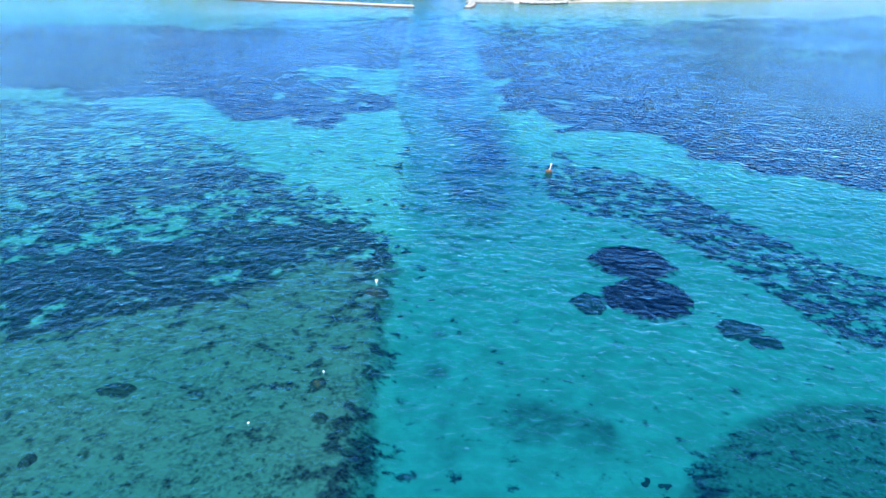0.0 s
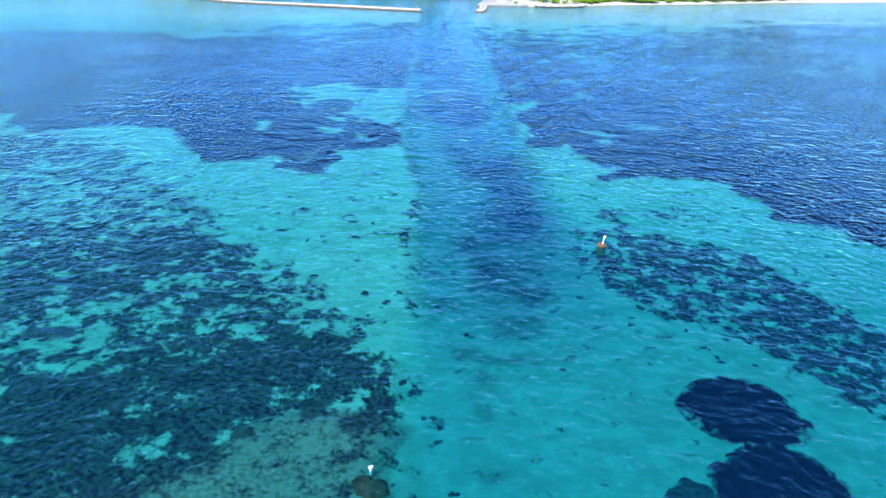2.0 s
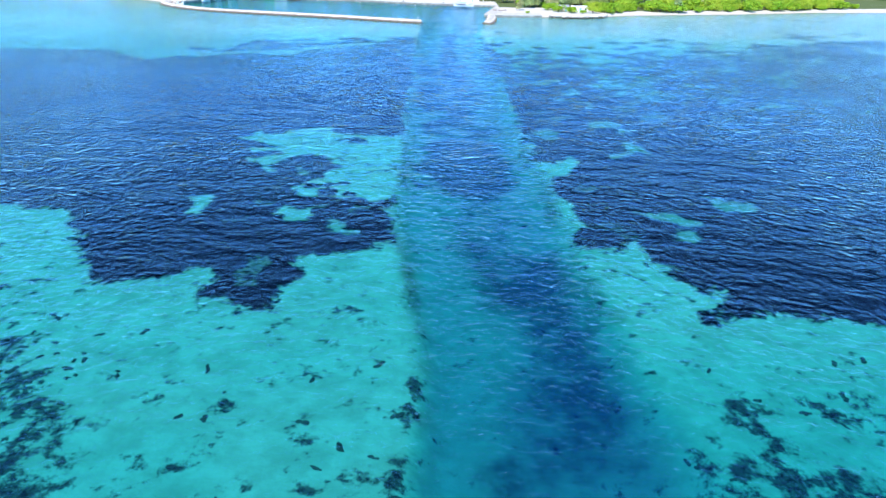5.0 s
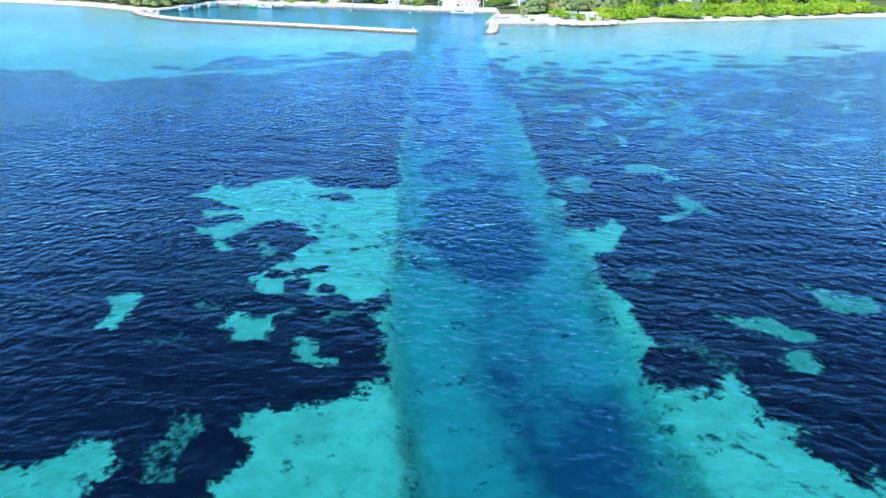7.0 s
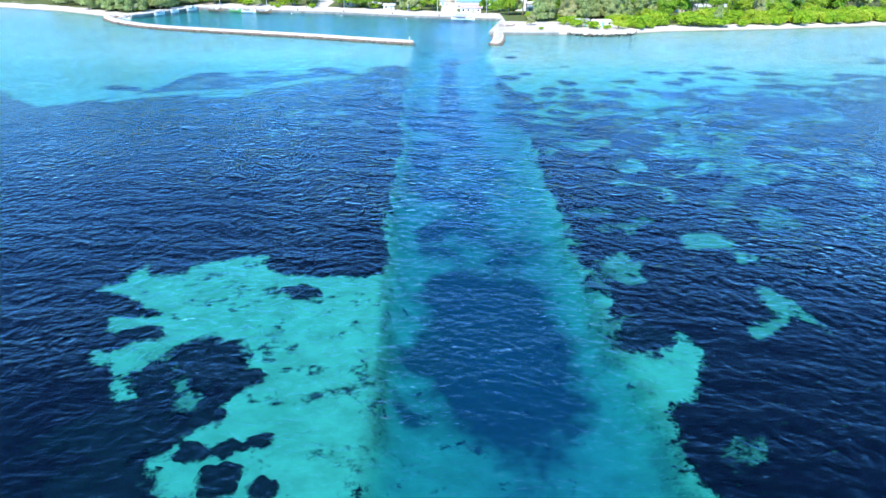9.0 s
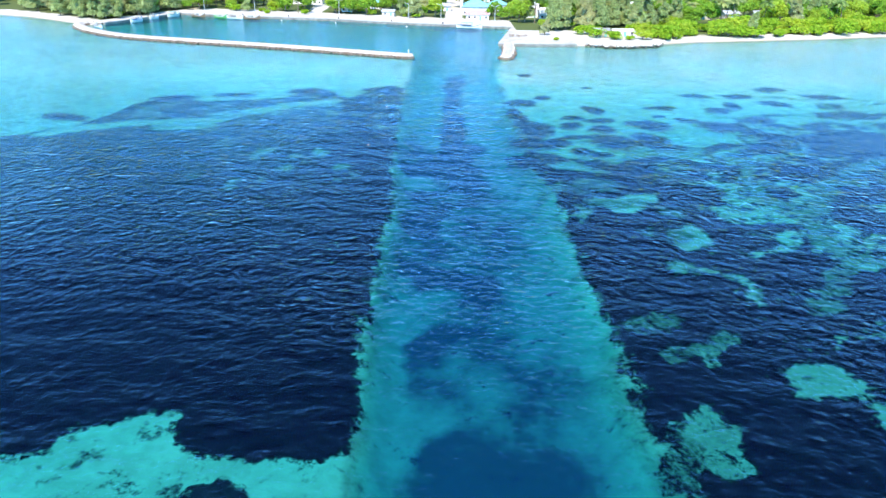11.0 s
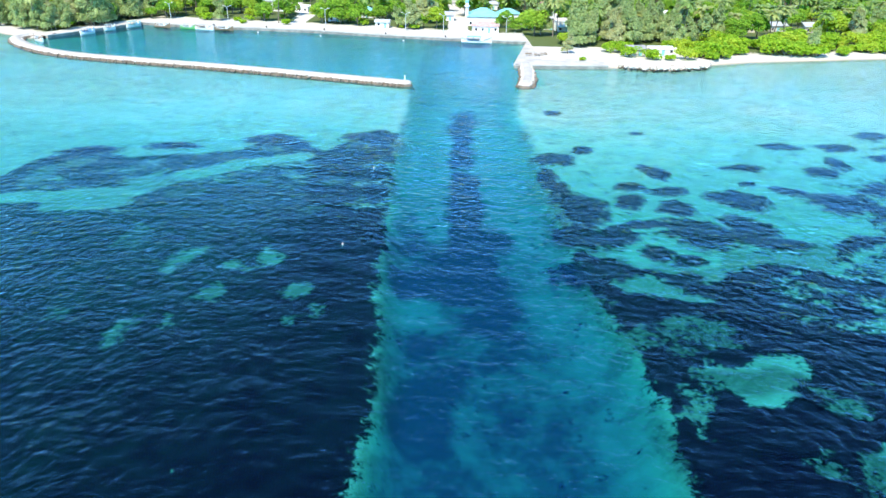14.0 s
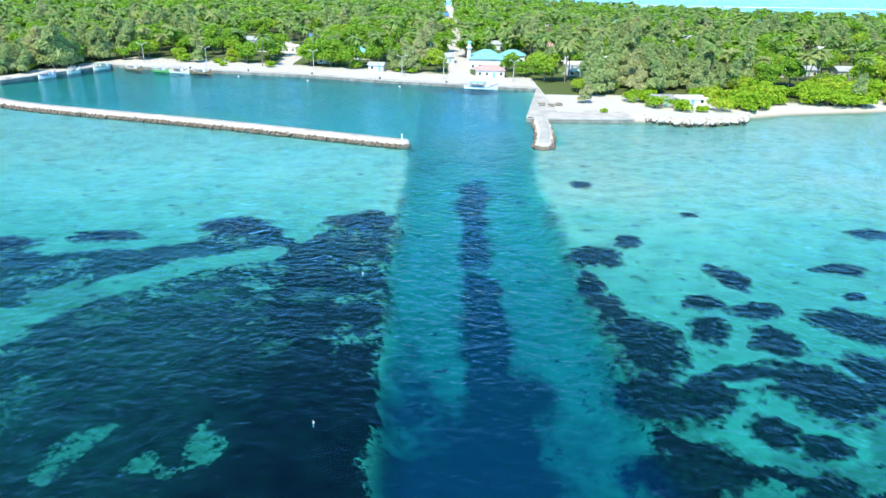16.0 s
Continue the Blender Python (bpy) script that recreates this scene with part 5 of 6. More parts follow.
def limbs_mesh(seed, high, wide, n=6, mat=None):
    r = random.Random(seed)
    bm = bmesh.new()
    rod(bm, (0, 0, -0.4), (0.1, 0, high * 0.55), 0.26, 0.16, 7)
    for i in range(n):
        w = 6.2832 * i / n + r.uniform(-0.4, 0.4)
        z0 = high * r.uniform(0.22, 0.5)
        rod(bm, (0.05, 0, z0), (wide * 0.6 * math.cos(w), wide * 0.6 * math.sin(w), z0 + high * r.uniform(0.2, 0.4)), 0.11, 0.04, 5)
    me = bpy.data.meshes.new("trunk")
    bm.to_mesh(me)
    bm.free()
    me.materials.append(mat or M_BARK)
    return me


KINDS = {"palm": [], "broad": [], "casuarina": [], "scrub": []}
for i, (h, ln) in enumerate(((8.0, 0.8), (10.0, 1.6), (11.5, 0.4), (9.0, 2.2))):
    KINDS["palm"].append(("coconut_palm", trunk_mesh(400 + i, h, ln), palm_mesh(410 + i), (ln, 0, h - 0.35), "tall coconut palm with a drooping green crown", "palm tree"))
for i, (h, w) in enumerate(((7.5, 4.2), (8.8, 5.0), (6.2, 3.8))):
    KINDS["broad"].append(("broadleaf_tree", limbs_mesh(420 + i, h, w), leaf_cloud("crown", 430 + i, crown_lobes(440 + i, 9, w, h * 0.22, h), 230, 0.40, M_BROAD), (0, 0, 0), "rounded bright green broadleaf tree", "tree"))
for i, (h, w) in enumerate(((11.0, 3.6), (13.0, 4.2))):
    lob = [(random.Random(450 + i * 20 + q).uniform(-0.45, 0.45) * w, random.Random(470 + i * 20 + q).uniform(-0.45, 0.45) * w, h * (0.2 + 0.7 * q / 9), w * (0.62 - 0.42 * (q / 9) ** 1.5), w * (0.62 - 0.42 * (q / 9) ** 1.5), h * 0.13) for q in range(10)]
    KINDS["casuarina"].append(("casuarina_tree", limbs_mesh(480 + i, h, w, 9), leaf_cloud("crown", 490 + i, lob, 430, 0.40, M_CASUA, 0.8, -0.35, 1.7), (0, 0, 0), "feathery grey-green casuarina tree", "tree"))
for i, (h, w) in enumerate(((2.2, 2.4), (2.8, 3.2), (1.7, 2.0))):
    KINDS["scrub"].append(("shore_bush", limbs_mesh(500 + i, h * 0.7, w, 5), leaf_cloud("leaves", 510 + i, crown_lobes(520 + i, 7, w, 0.2, h), 80, 0.30, M_SCRUB), (0, 0, 0), "dense yellow-green shore bush", "bush"))


def plant(kind, x, y, z, size, turn, group):
    """One tree as a thing: an empty at its foot with trunk and crown."""
    i = rng.randrange(len(KINDS[kind]))
    name, trunk, crown, lift, label, cat = KINDS[kind][i]
    m = pose(x, y, z, 0, 0, turn) @ Matrix.Diagonal((size, size, size, 1))
    ob = empty(name, m, label, cat, group)
    t = new("trunk", trunk)
    c = new("leaves" if kind == "scrub" else "crown", crown)
    t.parent = c.parent = ob
    c.matrix_basis = Matrix.Translation(lift)
    return ob


# ---- buildings ----
HOUSES = []


def house(x, y, w, d, h, turn, wall, roof, roofed="gable", label="", storeys=1, name="house"):
    HOUSES.append((x, y, max(w, d) * 0.62 + 1.0))
    ob = empty(name, pose(x, y, 1.1, 0, 0, turn), label, "house", "island houses")
    bm = bmesh.new()
    box(bm, -w / 2, -d / 2, -0.4, w / 2, d / 2, h)
    part("wall", bm, wall, ob)
    bm = bmesh.new()
    e, t = 0.55, 0.14
    if roofed == "gable":
        rise = d * 0.22
        for s in (-1, 1):
            vs = [bm.verts.new(p) for p in ((-w / 2 - e, s * (d / 2 + e), h - 0.12), (w / 2 + e, s * (d / 2 + e), h - 0.12), (w / 2 + e, 0, h + rise), (-w / 2 - e, 0, h + rise))]
            f = bm.faces.new(vs)
            g = bmesh.ops.extrude_face_region(bm, geom=[f])
            bmesh.ops.translate(bm, vec=(0, 0, t), verts=[q for q in g["geom"] if isinstance(q, bmesh.types.BMVert)])
        r = part("roof", bm, roof, ob)
        bm = bmesh.new()
        for s in (-1, 1):
            vs = [bm.verts.new(p) for p in ((s * (w / 2 - 0.02), -d / 2, h - 0.02), (s * (w / 2 - 0.02), d / 2, h - 0.02), (s * (w / 2 - 0.02), 0, h + rise - 0.05))]
            bm.faces.new(vs)
            bmesh.ops.solidify(bm, geom=bm.faces[:], thickness=0.1)
        part("gable", bm, wall, ob)
        for i in range(max(3, int(w / 0.9))):
            bm = bmesh.new()
            xx = -w / 2 - e + (i + 0.5) * (w + 2 * e) / max(3, int(w / 0.9))
            for s in (-1, 1):
                a, b = Vector((xx, s * (d / 2 + e), h - 0.12 + t)), Vector((xx, 0, h + rise + t))
                rod(bm, a, b, 0.05, 0.05, 5)
            part("roof_rib", bm, roof, r)
    elif roofed == "hip":
        rise = d * 0.28
        vs = [bm.verts.new(p) for p in ((-w / 2 - e, -d / 2 - e, h), (w / 2 + e, -d / 2 - e, h), (w / 2 + e, d / 2 + e, h), (-w / 2 - e, d / 2 + e, h), (-max(0.2, w / 2 - d / 2), 0, h + rise), (max(0.2, w / 2 - d / 2), 0, h + rise))]
        for q in ((0, 1, 5, 4), (1, 2, 5), (2, 3, 4, 5), (3, 0, 4), (3, 2, 1, 0)):
            bm.faces.new([vs[k] for k in q])
        part("roof", bm, roof, ob)
    else:
        box(bm, -w / 2 - 0.25, -d / 2 - 0.25, h, w / 2 + 0.25, d / 2 + 0.25, h + 0.25)
        for p in ((-w / 2 - 0.25, -d / 2 - 0.25, w / 2 + 0.25, -d / 2 - 0.05), (-w / 2 - 0.25, d / 2 + 0.05, w / 2 + 0.25, d / 2 + 0.25)):
            box(bm, p[0], p[1], h + 0.25, p[2], p[3], h + 0.75)
        part("roof", bm, roof, ob)
    hs = h / storeys
    for s in range(storeys):
        nwin = max(2, int(w / 2.6))
        for i in range(nwin):
            xx = -w / 2 + (i + 0.5) * w / nwin
            door = s == 0 and i == nwin // 2
            bm = bmesh.new()
            z0, z1 = (0.0, 2.05) if door else (s * hs + 0.95, s * hs + 2.15)
            box(bm, xx - 0.55, -d / 2 - 0.05, z0, xx + 0.55, -d / 2 + 0.05, z1)
            fr = part("door" if door else "window", bm, M_TEAL if door else M_WHITE, ob)
            if not door:
                bm = bmesh.new()
                box(bm, xx - 0.45, -d / 2 - 0.08, z0 + 0.1, xx + 0.45, -d / 2 - 0.04, z1 - 0.1)
                part("pane", bm, M_DARKGLASS, fr)
    return ob

# ---- the village ----
house(36.5, 559, 7.5, 9.0, 6.6, 4, M_WHITE, M_WHITE, "flat", "white two-storey house with a flat parapet roof", 2)
hb = house(44.5, 553, 9.0, 8.0, 4.6, 4, M_WHITE, M_WHITE, "flat", "white house with a pale blue shaded veranda", 1)
bm = bmesh.new()
box(bm, -4.3, -5.4, 2.5, 4.3, -4.0, 2.65)
part("veranda_roof", bm, M_TEAL, hb)
for i in range(5):
    bm = bmesh.new()
    rod(bm, (-4.1 + i * 2.05, -5.2, 0), (-4.1 + i * 2.05, -5.2, 2.5), 0.09, 0.09, 8)
    part("column", bm, M_WHITE, hb)
house(9.0, 546, 11.0, 6.0, 2.9, 2, M_WHITE, M_PINK, "hip", "low white waiting hall with a faded pink roof", 1, "waiting_hall")
house(9.0, 571, 15.0, 12.0, 4.4, 2, M_WHITE, M_TEAL, "hip", "white mosque with a pale teal hipped roof", 1, "mosque")
house(22.0, 590, 11.0, 8.0, 3.6, -6, M_WHITE, M_TEAL, "hip", "white house with a pale teal roof", 1)
house(60, 492, 0.1 + 6, 4.5, 2.4, 5, M_CREAM, M_GREY, "gable", "small hut with a grey weathered roof", 1, "hut")
for (x, y, w, d, h, turn, roof, kind) in ((97, 582, 9, 7, 3.2, 10, M_TIN, "gable"), (-25, 596, 9, 7, 3.0, -8, M_TIN, "gable"), (-47, 592, 9, 8, 3.2, 5, M_TEAL, "hip"), (-75, 655, 11, 8, 3.4, 12, M_BLUE, "gable"),
                                          (-90, 612, 22, 6, 2.8, -4, M_WHITE, "flat"), (-110, 640, 18, 7, 3.0, 3, M_TIN, "gable"), (63, 738, 12, 9, 4.2, 0, M_GREY, "gable"), (42, 632, 11, 9, 3.6, 6, M_PINK, "hip"),
                                          (130, 690, 14, 8, 3.4, -5, M_TIN, "gable"), (143, 668, 16, 8, 3.4, -5, M_WHITE, "flat")):
    house(x, y, w, d, h, turn, M_WHITE, roof, kind, "white-walled island house half hidden among trees")
for (x, y, w, d, h, turn, roof, kind) in ((142, 565, 8, 6, 3.0, 8, M_TIN, "gable"), (126, 560, 8, 6, 3.0, -4, M_WHITE, "gable"), (158, 564, 9, 7, 3.0, 4, M_TIN, "gable"), (176, 575, 10, 7, 3.2, -8, M_WHITE, "flat"),
                                          (-17, 636, 9, 7, 3.2, 4, M_GREY, "gable"), (35, 712, 11, 8, 3.6, 0, M_TIN, "gable"), (112, 795, 14, 9, 4.2, 5, M_TEAL, "gable"), (200, 765, 14, 9, 4.5, -6, M_TIN, "gable"),
                                          (225, 792, 20, 10, 5.0, 4, M_TEAL, "gable"), (-10, 825, 10, 8, 5.0, 0, M_BLUE, "gable"), (-176, 812, 12, 8, 4.5, 0, M_PINK, "gable"), (85, 625, 9, 7, 3.2, 12, M_TIN, "gable")):
    house(x, y, w, d, h, turn, M_CREAM, roof, kind, "cream-walled island house half hidden among palms")
for (x, y, w, d, h, turn, roof, kind) in ((70, 493, 9, 4, 2.2, 3, M_WHITE, "flat"), (104, 606, 8, 6, 3.2, 0, M_WHITE, "gable"), (190, 640, 10, 7, 3.4, 5, M_WHITE, "gable"), (-60, 575, 6, 5, 2.8, 0, M_TIN, "gable"),
                                          (-36, 556, 6, 4, 2.6, -8, M_TIN, "gable"), (66, 586, 8, 6, 3.2, 0, M_WHITE, "flat"), (-8, 585, 7, 6, 3.0, 3, M_TIN, "gable"), (18, 640, 8, 6, 3.2, 0, M_TIN, "hip")):
    house(x, y, w, d, h, turn, M_WHITE, roof, kind, "small white outbuilding with a pale roof")

# minaret beside the mosque
mi = empty("minaret", pose(1.5, 566, 1.1), "slim white minaret with a small dome", "minaret")
HOUSES.append((1.5, 566, 3.0))
bm = bmesh.new()
rod(bm, (0, 0, -0.3), (0, 0, 10.5), 0.95, 0.75, 12)
part("shaft", bm, M_WHITE, mi)
bm = bmesh.new()
rod(bm, (0, 0, 8.6), (0, 0, 9.0), 1.35, 1.35, 12)
part("gallery", bm, M_WHITE, mi)
bm = bmesh.new()
bmesh.ops.create_uvsphere(bm, u_segments=14, v_segments=8, radius=0.9, matrix=Matrix.Translation((0, 0, 10.7)))
part("dome", bm, M_TEAL, mi)

# communications mast far inland
ms = empty("mast", pose(9, 1000, 1.5), "pale lattice communications mast above the palms", "mast")
HOUSES.append((9, 1000, 6))
for sx in (-1, 1):
    for sy in (-1, 1):
        bm = bmesh.new()
        rod(bm, (sx * 4.2, sy * 4.2, -0.5), (sx * 2.4, sy * 2.4, 46), 0.9, 0.7, 6)
        part("leg", bm, M_WHITE, ms)
for i in range(13):
    bm = bmesh.new()
    z = 2.5 + 3.3 * i
    q = 4.1 - 1.75 * z / 46
    for s in (-1, 1):
        rod(bm, (-q, s * q, z), (q, s * q, z + 2.2), 0.45, 0.45, 5)
        rod(bm, (s * q, -q, z), (s * q, q, z + 2.2), 0.45, 0.45, 5)
    part("brace", bm, M_WHITE, ms)


# ---- lamp posts ----
def lamp_post(x, y, turn):
    ob = empty("street_lamp", pose(x, y, 1.1, 0, 0, turn), "tall galvanised street lamp with two arms", "street lamp", "lamps round the harbour")
    bm = bmesh.new()
    rod(bm, (0, 0, -0.2), (0, 0, 7.6), 0.16, 0.11, 8)
    part("pole", bm, M_STEEL, ob)
    for s in (-1, 1):
        bm = bmesh.new()
        rod(bm, (0, 0, 7.4), (s * 1.5, 0, 8.1), 0.08, 0.07, 6)
        arm = part("arm", bm, M_STEEL, ob)
        bm = bmesh.new()
        box(bm, s * 1.5 - 0.4, -0.18, 8.02, s * 1.5 + 0.4, 0.18, 8.2)
        bmesh.ops.bevel(bm, geom=bm.edges[:], offset=0.05, segments=1)
        part("lamp_head", bm, M_WHITE, arm)


for x, y, a in ((-173, 536, 60), (-157, 551, 60), (-134, 566, 10), (-105, 557, 5), (-61, 553, 5), (-25, 541, 5), (17, 533, 5), (-9, 538, 5)):
    lamp_post(x, y, a)


# ---- boats ----
def boat(x, y, turn, ln, hull, trim, canopy, label):
    ob = empty("boat", pose(x, y, 0.0, 0, 0, turn), label, "boat", "boats at the quay")
    ln = ln * 0.85
    wd = ln * 0.13
    bm = bmesh.new()
    rings = []
    n = 11
    for i in range(n):
        f = i / (n - 1)
        u = (f - 0.5) * ln
        b = wd * (1 - abs(2 * f - 0.9) ** 2.6 * 0.92)
        b = max(b, 0.05)
        sheer = 0.85 + 0.9 * (2 * f - 1) ** 4 + (0.5 * max(0, f - 0.7) / 0.3)
        rings.append([bm.verts.new((u, s * b * k, z)) for s, k, z in ((-1, 0.86, sheer - 0.25), (-1, 1, sheer), (-1, 0.9, 0.15), (-1, 0.25, -0.45), (1, 0.25, -0.45), (1, 0.9, 0.15), (1, 1, sheer), (1, 0.86, sheer - 0.25))])
    for a, b in zip(rings, rings[1:]):
        for j in range(8):
            bm.faces.new((a[j], a[(j + 1) % 8], b[(j + 1) % 8], b[j]))
    bm.faces.new(rings[0][::-1])
    bm.faces.new(rings[-1])
    bmesh.ops.recalc_face_normals(bm, faces=bm.faces[:])
    part("hull", bm, hull, ob)
    for s in (-1, 1):
        bm = bmesh.new()
        rail = []
        for i in range(n):
            a = rings_pt(i, n, ln, wd, s)
            rail.append([bm.verts.new((a[0], a[1] + dy, a[2] + dz)) for dy, dz in ((-0.07, -0.06), (0.07, -0.06), (0.07, 0.06), (-0.07, 0.06))])
        for a, b in zip(rail, rail[1:]):
            for j in range(4):
                bm.faces.new((a[j], a[(j + 1) % 4], b[(j + 1) % 4], b[j]))
        bm.faces.new(rail[0][::-1])
        bm.faces.new(rail[-1])
        bmesh.ops.recalc_face_normals(bm, faces=bm.faces[:])
        part("gunwale", bm, trim, ob)
    bm = bmesh.new()
    box(bm, -ln * 0.32, -wd * 0.75, 2.25, ln * 0.14, wd * 0.75, 2.4)
    bmesh.ops.bevel(bm, geom=bm.edges[:], offset=0.05, segments=1)
    top = part("canopy", bm, canopy, ob)
    for u in (-0.30, -0.1, 0.12):
        for s in (-1, 1):
            bm = bmesh.new()
            rod(bm, (ln * u, s * wd * 0.68, 0.7), (ln * u, s * wd * 0.68, 2.25), 0.06, 0.06, 6)
            part("post", bm, trim, top)
    bm = bmesh.new()
    box(bm, ln * 0.1, -wd * 0.45, 0.6, ln * 0.24, wd * 0.45, 1.9)
    bmesh.ops.bevel(bm, geom=bm.edges[:], offset=0.08, segments=1)
    part("wheelhouse", bm, M_WHITE, ob)


def rings_pt(i, n, ln, wd, s):
    f = i / (n - 1)
    b = max(wd * (1 - abs(2 * f - 0.9) ** 2.6 * 0.92), 0.05)
    return ((f - 0.5) * ln, s * b, 0.85 + 0.9 * (2 * f - 1) ** 4 + (0.5 * max(0, f - 0.7) / 0.3))


boat(4.5, 523.5, -7, 14.5, M_WHITE, M_BLUE, M_TEAL, "white wooden boat with blue gunwales and teal canopy at the quay")
boat(-133, 552.5, -17, 9.5, M_TIMBER, M_WHITE, M_WHITE, "dark wooden boat with a white canopy moored at the quay")
boat(-120.5, 549.0, -12, 8.5, M_GREENP, M_WHITE, M_TIN, "green wooden boat moored among others at the quay")
boat(-113.0, 547.5, -14, 10.5, M_WHITE, M_TIMBER, M_TIN, "white and grey wooden boat moored at the quay")
boat(-104.0, 546.5, -10, 10.0, M_TIMBER, M_WHITE, M_WHITE, "dark wooden boat with a white canopy at the quay")
boat(-155, 529.5, 66, 8.5, M_WHITE, M_BLUE, M_WHITE, "small white boat moored at the short quay")
boat(-146, 553.5, 66, 9.5, M_WHITE, M_TEAL, M_TEAL, "white boat with a teal canopy moored in the harbour corner")
boat(-151.5, 542.0, 66, 7.0, M_WHITE, M_WHITE, M_TIN, "small open white boat moored at the short quay")
boat(-163.5, 508.0, 140, 9.0, M_WHITE, M_TIMBER, M_WHITE, "white boat moored inside the bend of the breakwater")
for x, y in ((-60, 533.5), (-25, 524.5), (-88, 541)):
    b = empty("mooring_buoy", pose(x, y, 0.0), "small round white mooring buoy floating in the harbour", "buoy", "mooring buoys")
    bm = bmesh.new()
    bmesh.ops.create_uvsphere(bm, u_segments=12, v_segments=8, radius=0.35, matrix=Matrix.Translation((0, 0, 0.1)))
    part("float", bm, M_WHITE, b)
    bm = bmesh.new()
    rod(bm, (0, 0, 0.4), (0, 0, 0.7), 0.05, 0.05, 6)
    part("ring", bm, M_STEEL, b)


# bollards on the quay and gear on the apron
for x, y in ((-86, 548.2), (-60, 543.2), (-33, 534.4), (-8, 528.3), (-110, 551.8)):
    b = empty("bollard", pose(x, y, 1.15), "squat black iron mooring bollard on the quay edge", "bollard", "quay bollards")
    bm = bmesh.new()
    rod(bm, (0, 0, 0), (0, 0, 0.55), 0.28, 0.22, 10)
    part("post", bm, M_DARKGLASS, b)
    bm = bmesh.new()
    rod(bm, (0, 0, 0.5), (0, 0, 0.72), 0.38, 0.34, 10)
    part("cap", bm, M_DARKGLASS, b)
for x, y, a in ((21.5, 487, 8), (24.5, 486, -4), (27.0, 487.5, 15)):
    b = empty("fishing_gear_rack", pose(x, y, 1.14, 0, 0, a), "dark timber rack with gear on the sandy apron", "rack", "racks on the apron")
    for i in range(4):
        bm = bmesh.new()
        rod(bm, (-0.9 + 0.6 * i, -0.5, 0), (-0.9 + 0.6 * i, 0.5, 1.1), 0.07, 0.07, 6)
        part("post", bm, M_TIMBER, b)
    bm = bmesh.new()
    box(bm, -1.1, -0.6, 0.55, 1.1, 0.6, 0.68)
    part("shelf", bm, M_TIMBER, b)

# ---- planting ----
def clear_of(x, y, extra=0.0):
    for hx, hy, r in HOUSES:
        if (x - hx) ** 2 + (y - hy) ** 2 < (1.08 * r + 0.8 + extra) ** 2:
            return False
        # sight of the fronts that face the water
        if abs(x - hx) < r * 0.8 and 0 < hy - y < 16 and hy < 720:
            return False
    if y < 670 and abs(x - float(along(np.array([y]), TRACK)[0])) < 5.0:
        return False
    return abs(x + 3) > 4.5 + extra


def shore_y(x):
    return float(along(np.array([float(x)]), SHORE)[0])


def ground_z(x, y):
    i = y - shore_y(x)
    return 1.05 + 0.5 * min(1, max(0, i / 60))


# trees that stand out along the water
for kind, x, y, s in (("casuarina", -23, 552, 1.0), ("casuarina", -29, 556, 0.8), ("broad", -18, 556, 0.7), ("casuarina", -55, 570, 1.1), ("casuarina", -63, 574, 0.95), ("broad", -45, 574, 0.9), ("broad", 27, 551, 0.8),
                      ("broad", 22, 548, 0.7), ("casuarina", 32, 560, 0.75), ("broad", 30, 555, 0.6), ("casuarina", 43, 508, 1.05), ("casuarina", 48, 512, 1.0), ("broad", 37, 512, 0.6), ("casuarina", 36, 492, 0.6), ("broad", 18, 560, 0.85),
                      ("casuarina", 58, 514, 1.05), ("casuarina", 64, 518, 1.15), ("casuarina", 82, 516, 1.0), ("casuarina", 72, 522, 0.9), ("casuarina", 88, 520, 0.8), ("casuarina", 128, 500, 0.75), ("scrub", 57, 487, 1.3)):
    plant(kind, x, y, ground_z(x, y), s, rng.uniform(0, 360), "shore trees")
for kind, x, y, s in (("scrub", 39, 478, 0.7), ("scrub", 64, 487, 1.0), ("scrub", 70, 482, 1.1), ("scrub", 76, 484, 1.4), ("scrub", 83, 488, 1.3), ("casuarina", -166, 545, 0.85), ("casuarina", -158, 556, 0.9), ("casuarina", -172, 549, 0.7),
                      ("casuarina", -180, 540, 0.8), ("broad", -146, 574, 0.8), ("broad", -138, 582, 0.9), ("broad", -122, 575, 0.9), ("casuarina", -113, 572, 0.8), ("scrub", -100, 562, 1.0), ("scrub", -80, 560, 1.1), ("broad", -10, 562, 0.6)):
    plant(kind, x, y, ground_z(x, y), s, rng.uniform(0, 360), "shore trees")

# scrub behind the eastern beach
n = 0
while n < 195:
    x = rng.uniform(84, 250)
    y = shore_y(x) + 5 + 34 * rng.random() ** 1.3
    if clear_of(x, y):
        plant("scrub", x, y, ground_z(x, y), rng.uniform(1.1, 2.1), rng.uniform(0, 360), "scrub behind the beach")
        n += 1

# casuarina stands at both ends of the harbour
for x0, x1, deep, count in ((-225, -150, 36, 60), (50, 96, 26, 14)):
    for _ in range(count):
        x = rng.uniform(x0, x1)
        y = (shore_y(x) if x < 0 else 503) + 9 + deep * rng.random()
        if clear_of(x, y):
            plant("casuarina", x, y, ground_z(x, y), rng.uniform(0.75, 1.15), rng.uniform(0, 360), "casuarina stands")
for _ in range(16):
    x = rng.uniform(52, 92)
    y = max(shore_y(x) + 7, 482) + rng.uniform(0, 16)
    if clear_of(x, y, -1.5):
        plant("scrub", x, y, ground_z(x, y), rng.uniform(1.1, 1.7), rng.uniform(0, 360), "scrub behind the beach")

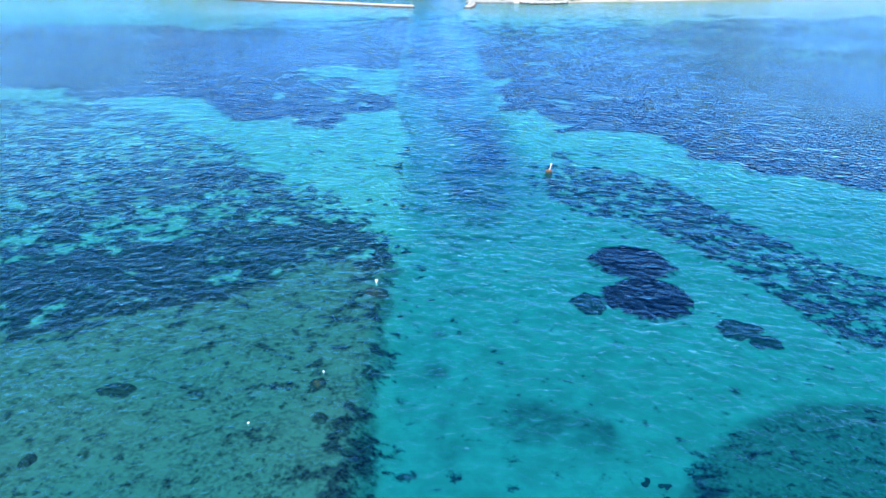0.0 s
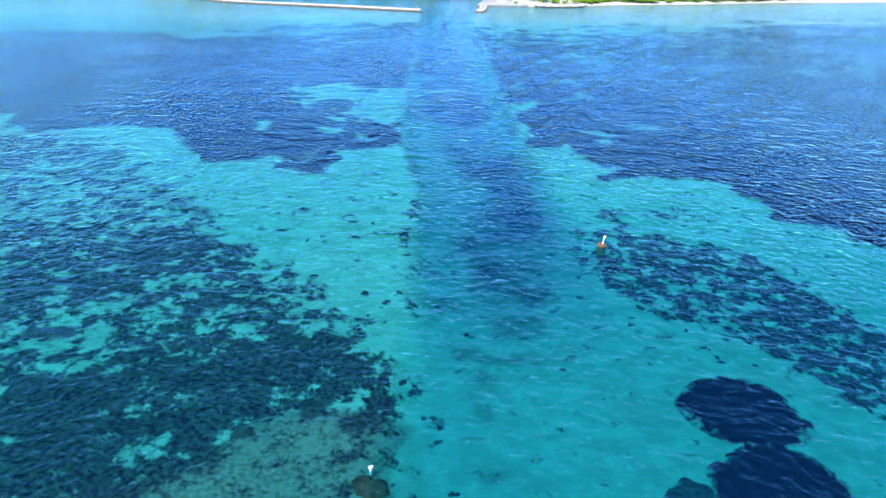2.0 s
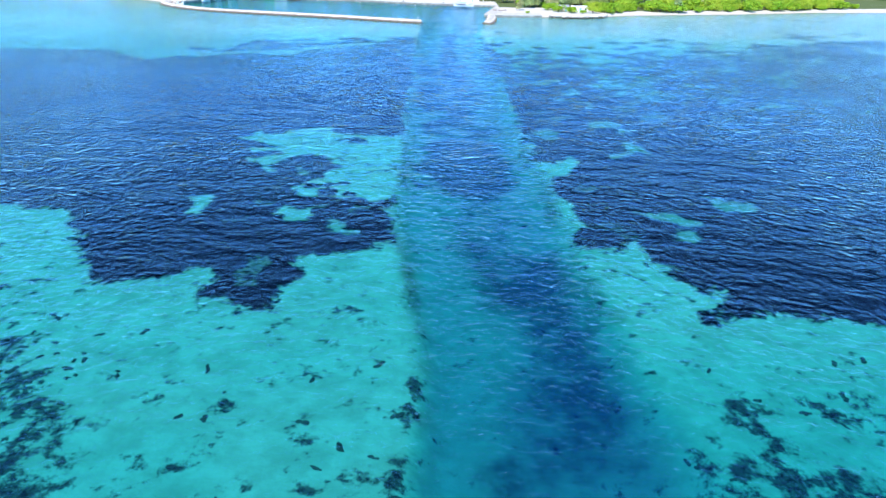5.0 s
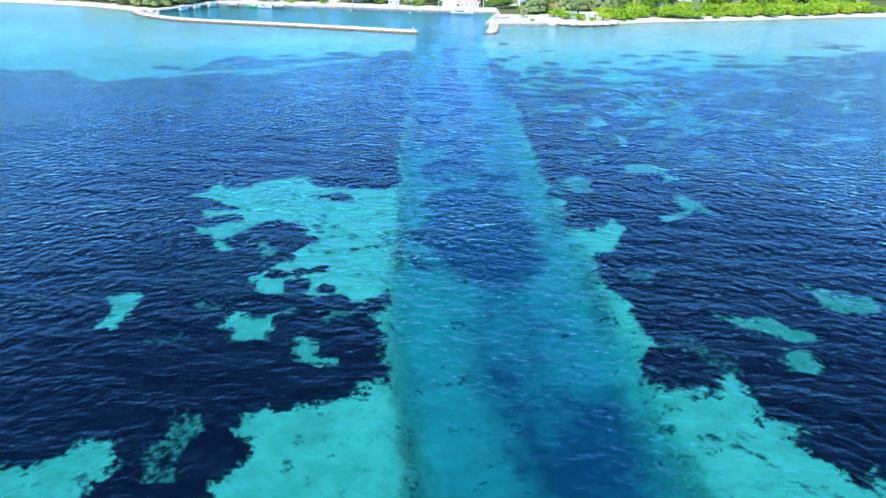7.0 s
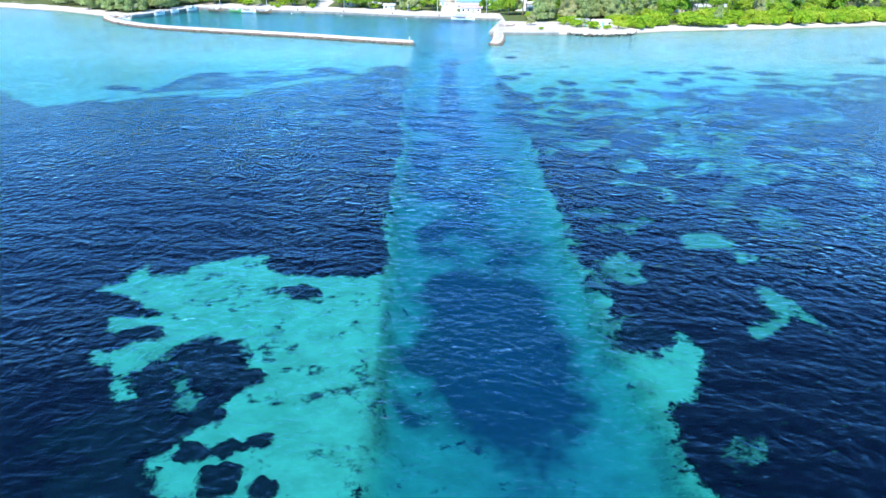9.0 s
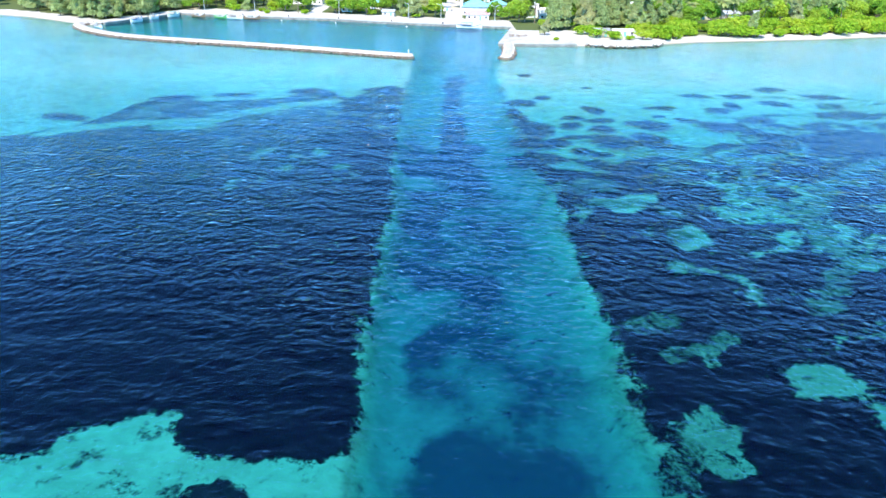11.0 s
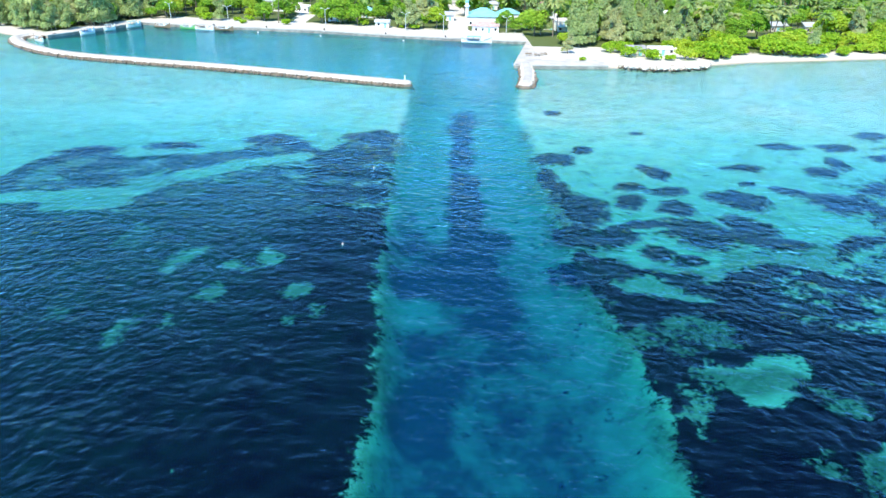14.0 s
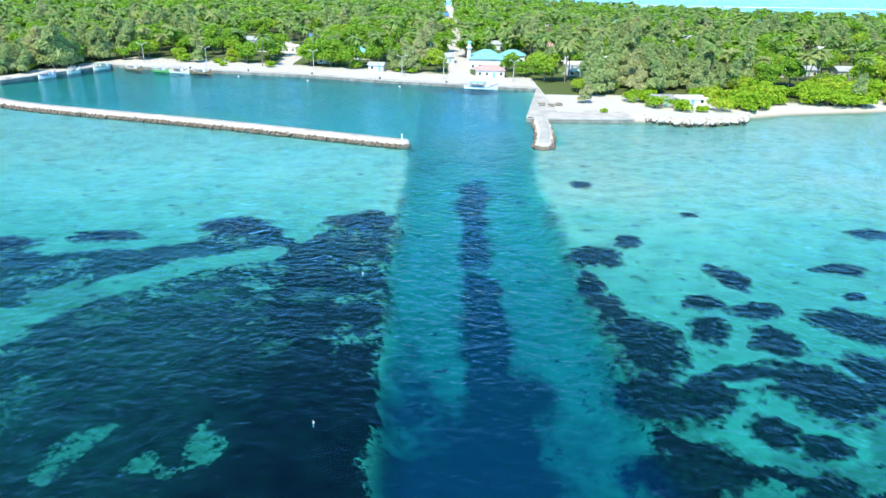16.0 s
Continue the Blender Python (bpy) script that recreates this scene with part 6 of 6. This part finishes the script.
# village and forest trees, one by one where they can be told apart
n, near = 0, []
while n < 780:
    x, y = rng.uniform(-260, 250), 530 + 200 * rng.random() ** 1.25
    back = y - shore_y(x)
    if back < (12 if -190 < x < -70 else 17 if -166 < x < 25 else 30 if x > 60 else 20) or (25 < x < 56 and y < 503) or not clear_of(x, y):
        continue
    if any((x - a) ** 2 + (y - b) ** 2 < 7 for a, b in near[-400:]):
        continue
    near.append((x, y))
    green = 0.5 + 0.5 * math.sin(x * 0.031 + 1) * math.cos(y * 0.027)
    kind = rng.choices(("palm", "broad", "casuarina"), (0.50, 0.46 * (0.5 + green), 0.10))[0]
    plant(kind, x, y, ground_z(x, y), rng.uniform(0.95, 1.4), rng.uniform(0, 360), "palms of the village" if kind == "palm" else "trees of the village")
    n += 1

# bushes and young growth between the houses
n = 0
while n < 75:
    x = rng.uniform(-200, 120)
    y = shore_y(x) + rng.uniform(16, 75)
    if clear_of(x, y, -1.5) and not (25 < x < 56 and y < 503):
        plant("scrub", x, y, ground_z(x, y), rng.uniform(0.7, 1.5), rng.uniform(0, 360), "bushes of the village")
        n += 1

# the wood farther back, past counting
far_palm = [palm_mesh(600 + i, 11, 3) for i in range(3)]
far_crown = [leaf_cloud("crown", 610 + i, crown_lobes(620 + i, 5, 4.6, 2.0, 7.5), 54, 0.72, M_BROAD) for i in range(3)]
palms, crowns, stems = [], [], []
stem = trunk_mesh(630, 8.0, 0.6)
for i in range(7500):
    x = rng.uniform(-520, 620)
    y = rng.uniform(600, 1090)
    if y > along(x, BACK_SHORE) - 8 or y < shore_y(x) + 22 or (y < 730 and -230 < x < 250 and rng.random() < 0.55) or not clear_of(x, y):
        continue
    z = ground_z(x, y)
    if rng.random() < 0.66:
        h = rng.uniform(5.5, 10.5)
        s = rng.uniform(1.05, 1.5)
        palms.append((rng.randrange(3), pose(x, y, z + h, 0, 0, rng.uniform(0, 360)) @ Matrix.Diagonal((s, s, s, 1))))
        stems.append((0, pose(x, y, z, 0, 0, 0) @ Matrix.Diagonal((1, 1, h / 8.0, 1))))
    else:
        s = rng.uniform(0.85, 1.5)
        crowns.append((rng.randrange(3), pose(x, y, z, 0, 0, rng.uniform(0, 360)) @ Matrix.Diagonal((s, s, s, 1))))
joined("palm_wood", far_palm, palms, M_PALM, "dense coconut palm wood covering the island interior", "palm wood")
joined("broadleaf_wood", far_crown, crowns, M_BROAD, "bright green broadleaf canopy between the palms", "wood")
joined("palm_stems", [stem], stems, M_BARK, "slender grey palm stems in the wood", "palm stems")

# ---- surf on the far reef ----
sx, sv = np.meshgrid(np.linspace(-900, 1100, 260), np.linspace(0, 1, 5))
sy = 1190 + 30 * vnoise(sx, 0 * sx, 160, 91) + 0.00006 * (sx - 300) ** 2 + sv * 6 * np.clip(0.3 + 1.3 * vnoise(sx, 0 * sx, 60, 92), 0.02, 1.6)
sz = 0.35 + 0.5 * np.sin(math.pi * sv) + 0.1 * vnoise(sx, sy, 4, 93)
tagged(new("surf", mesh_np("surf", np.stack([sx, sy, sz], -1).reshape(-1, 3), grid_faces(260, 5), M_FOAM)), "white line of surf breaking on the far reef", "surf", kind="structure")
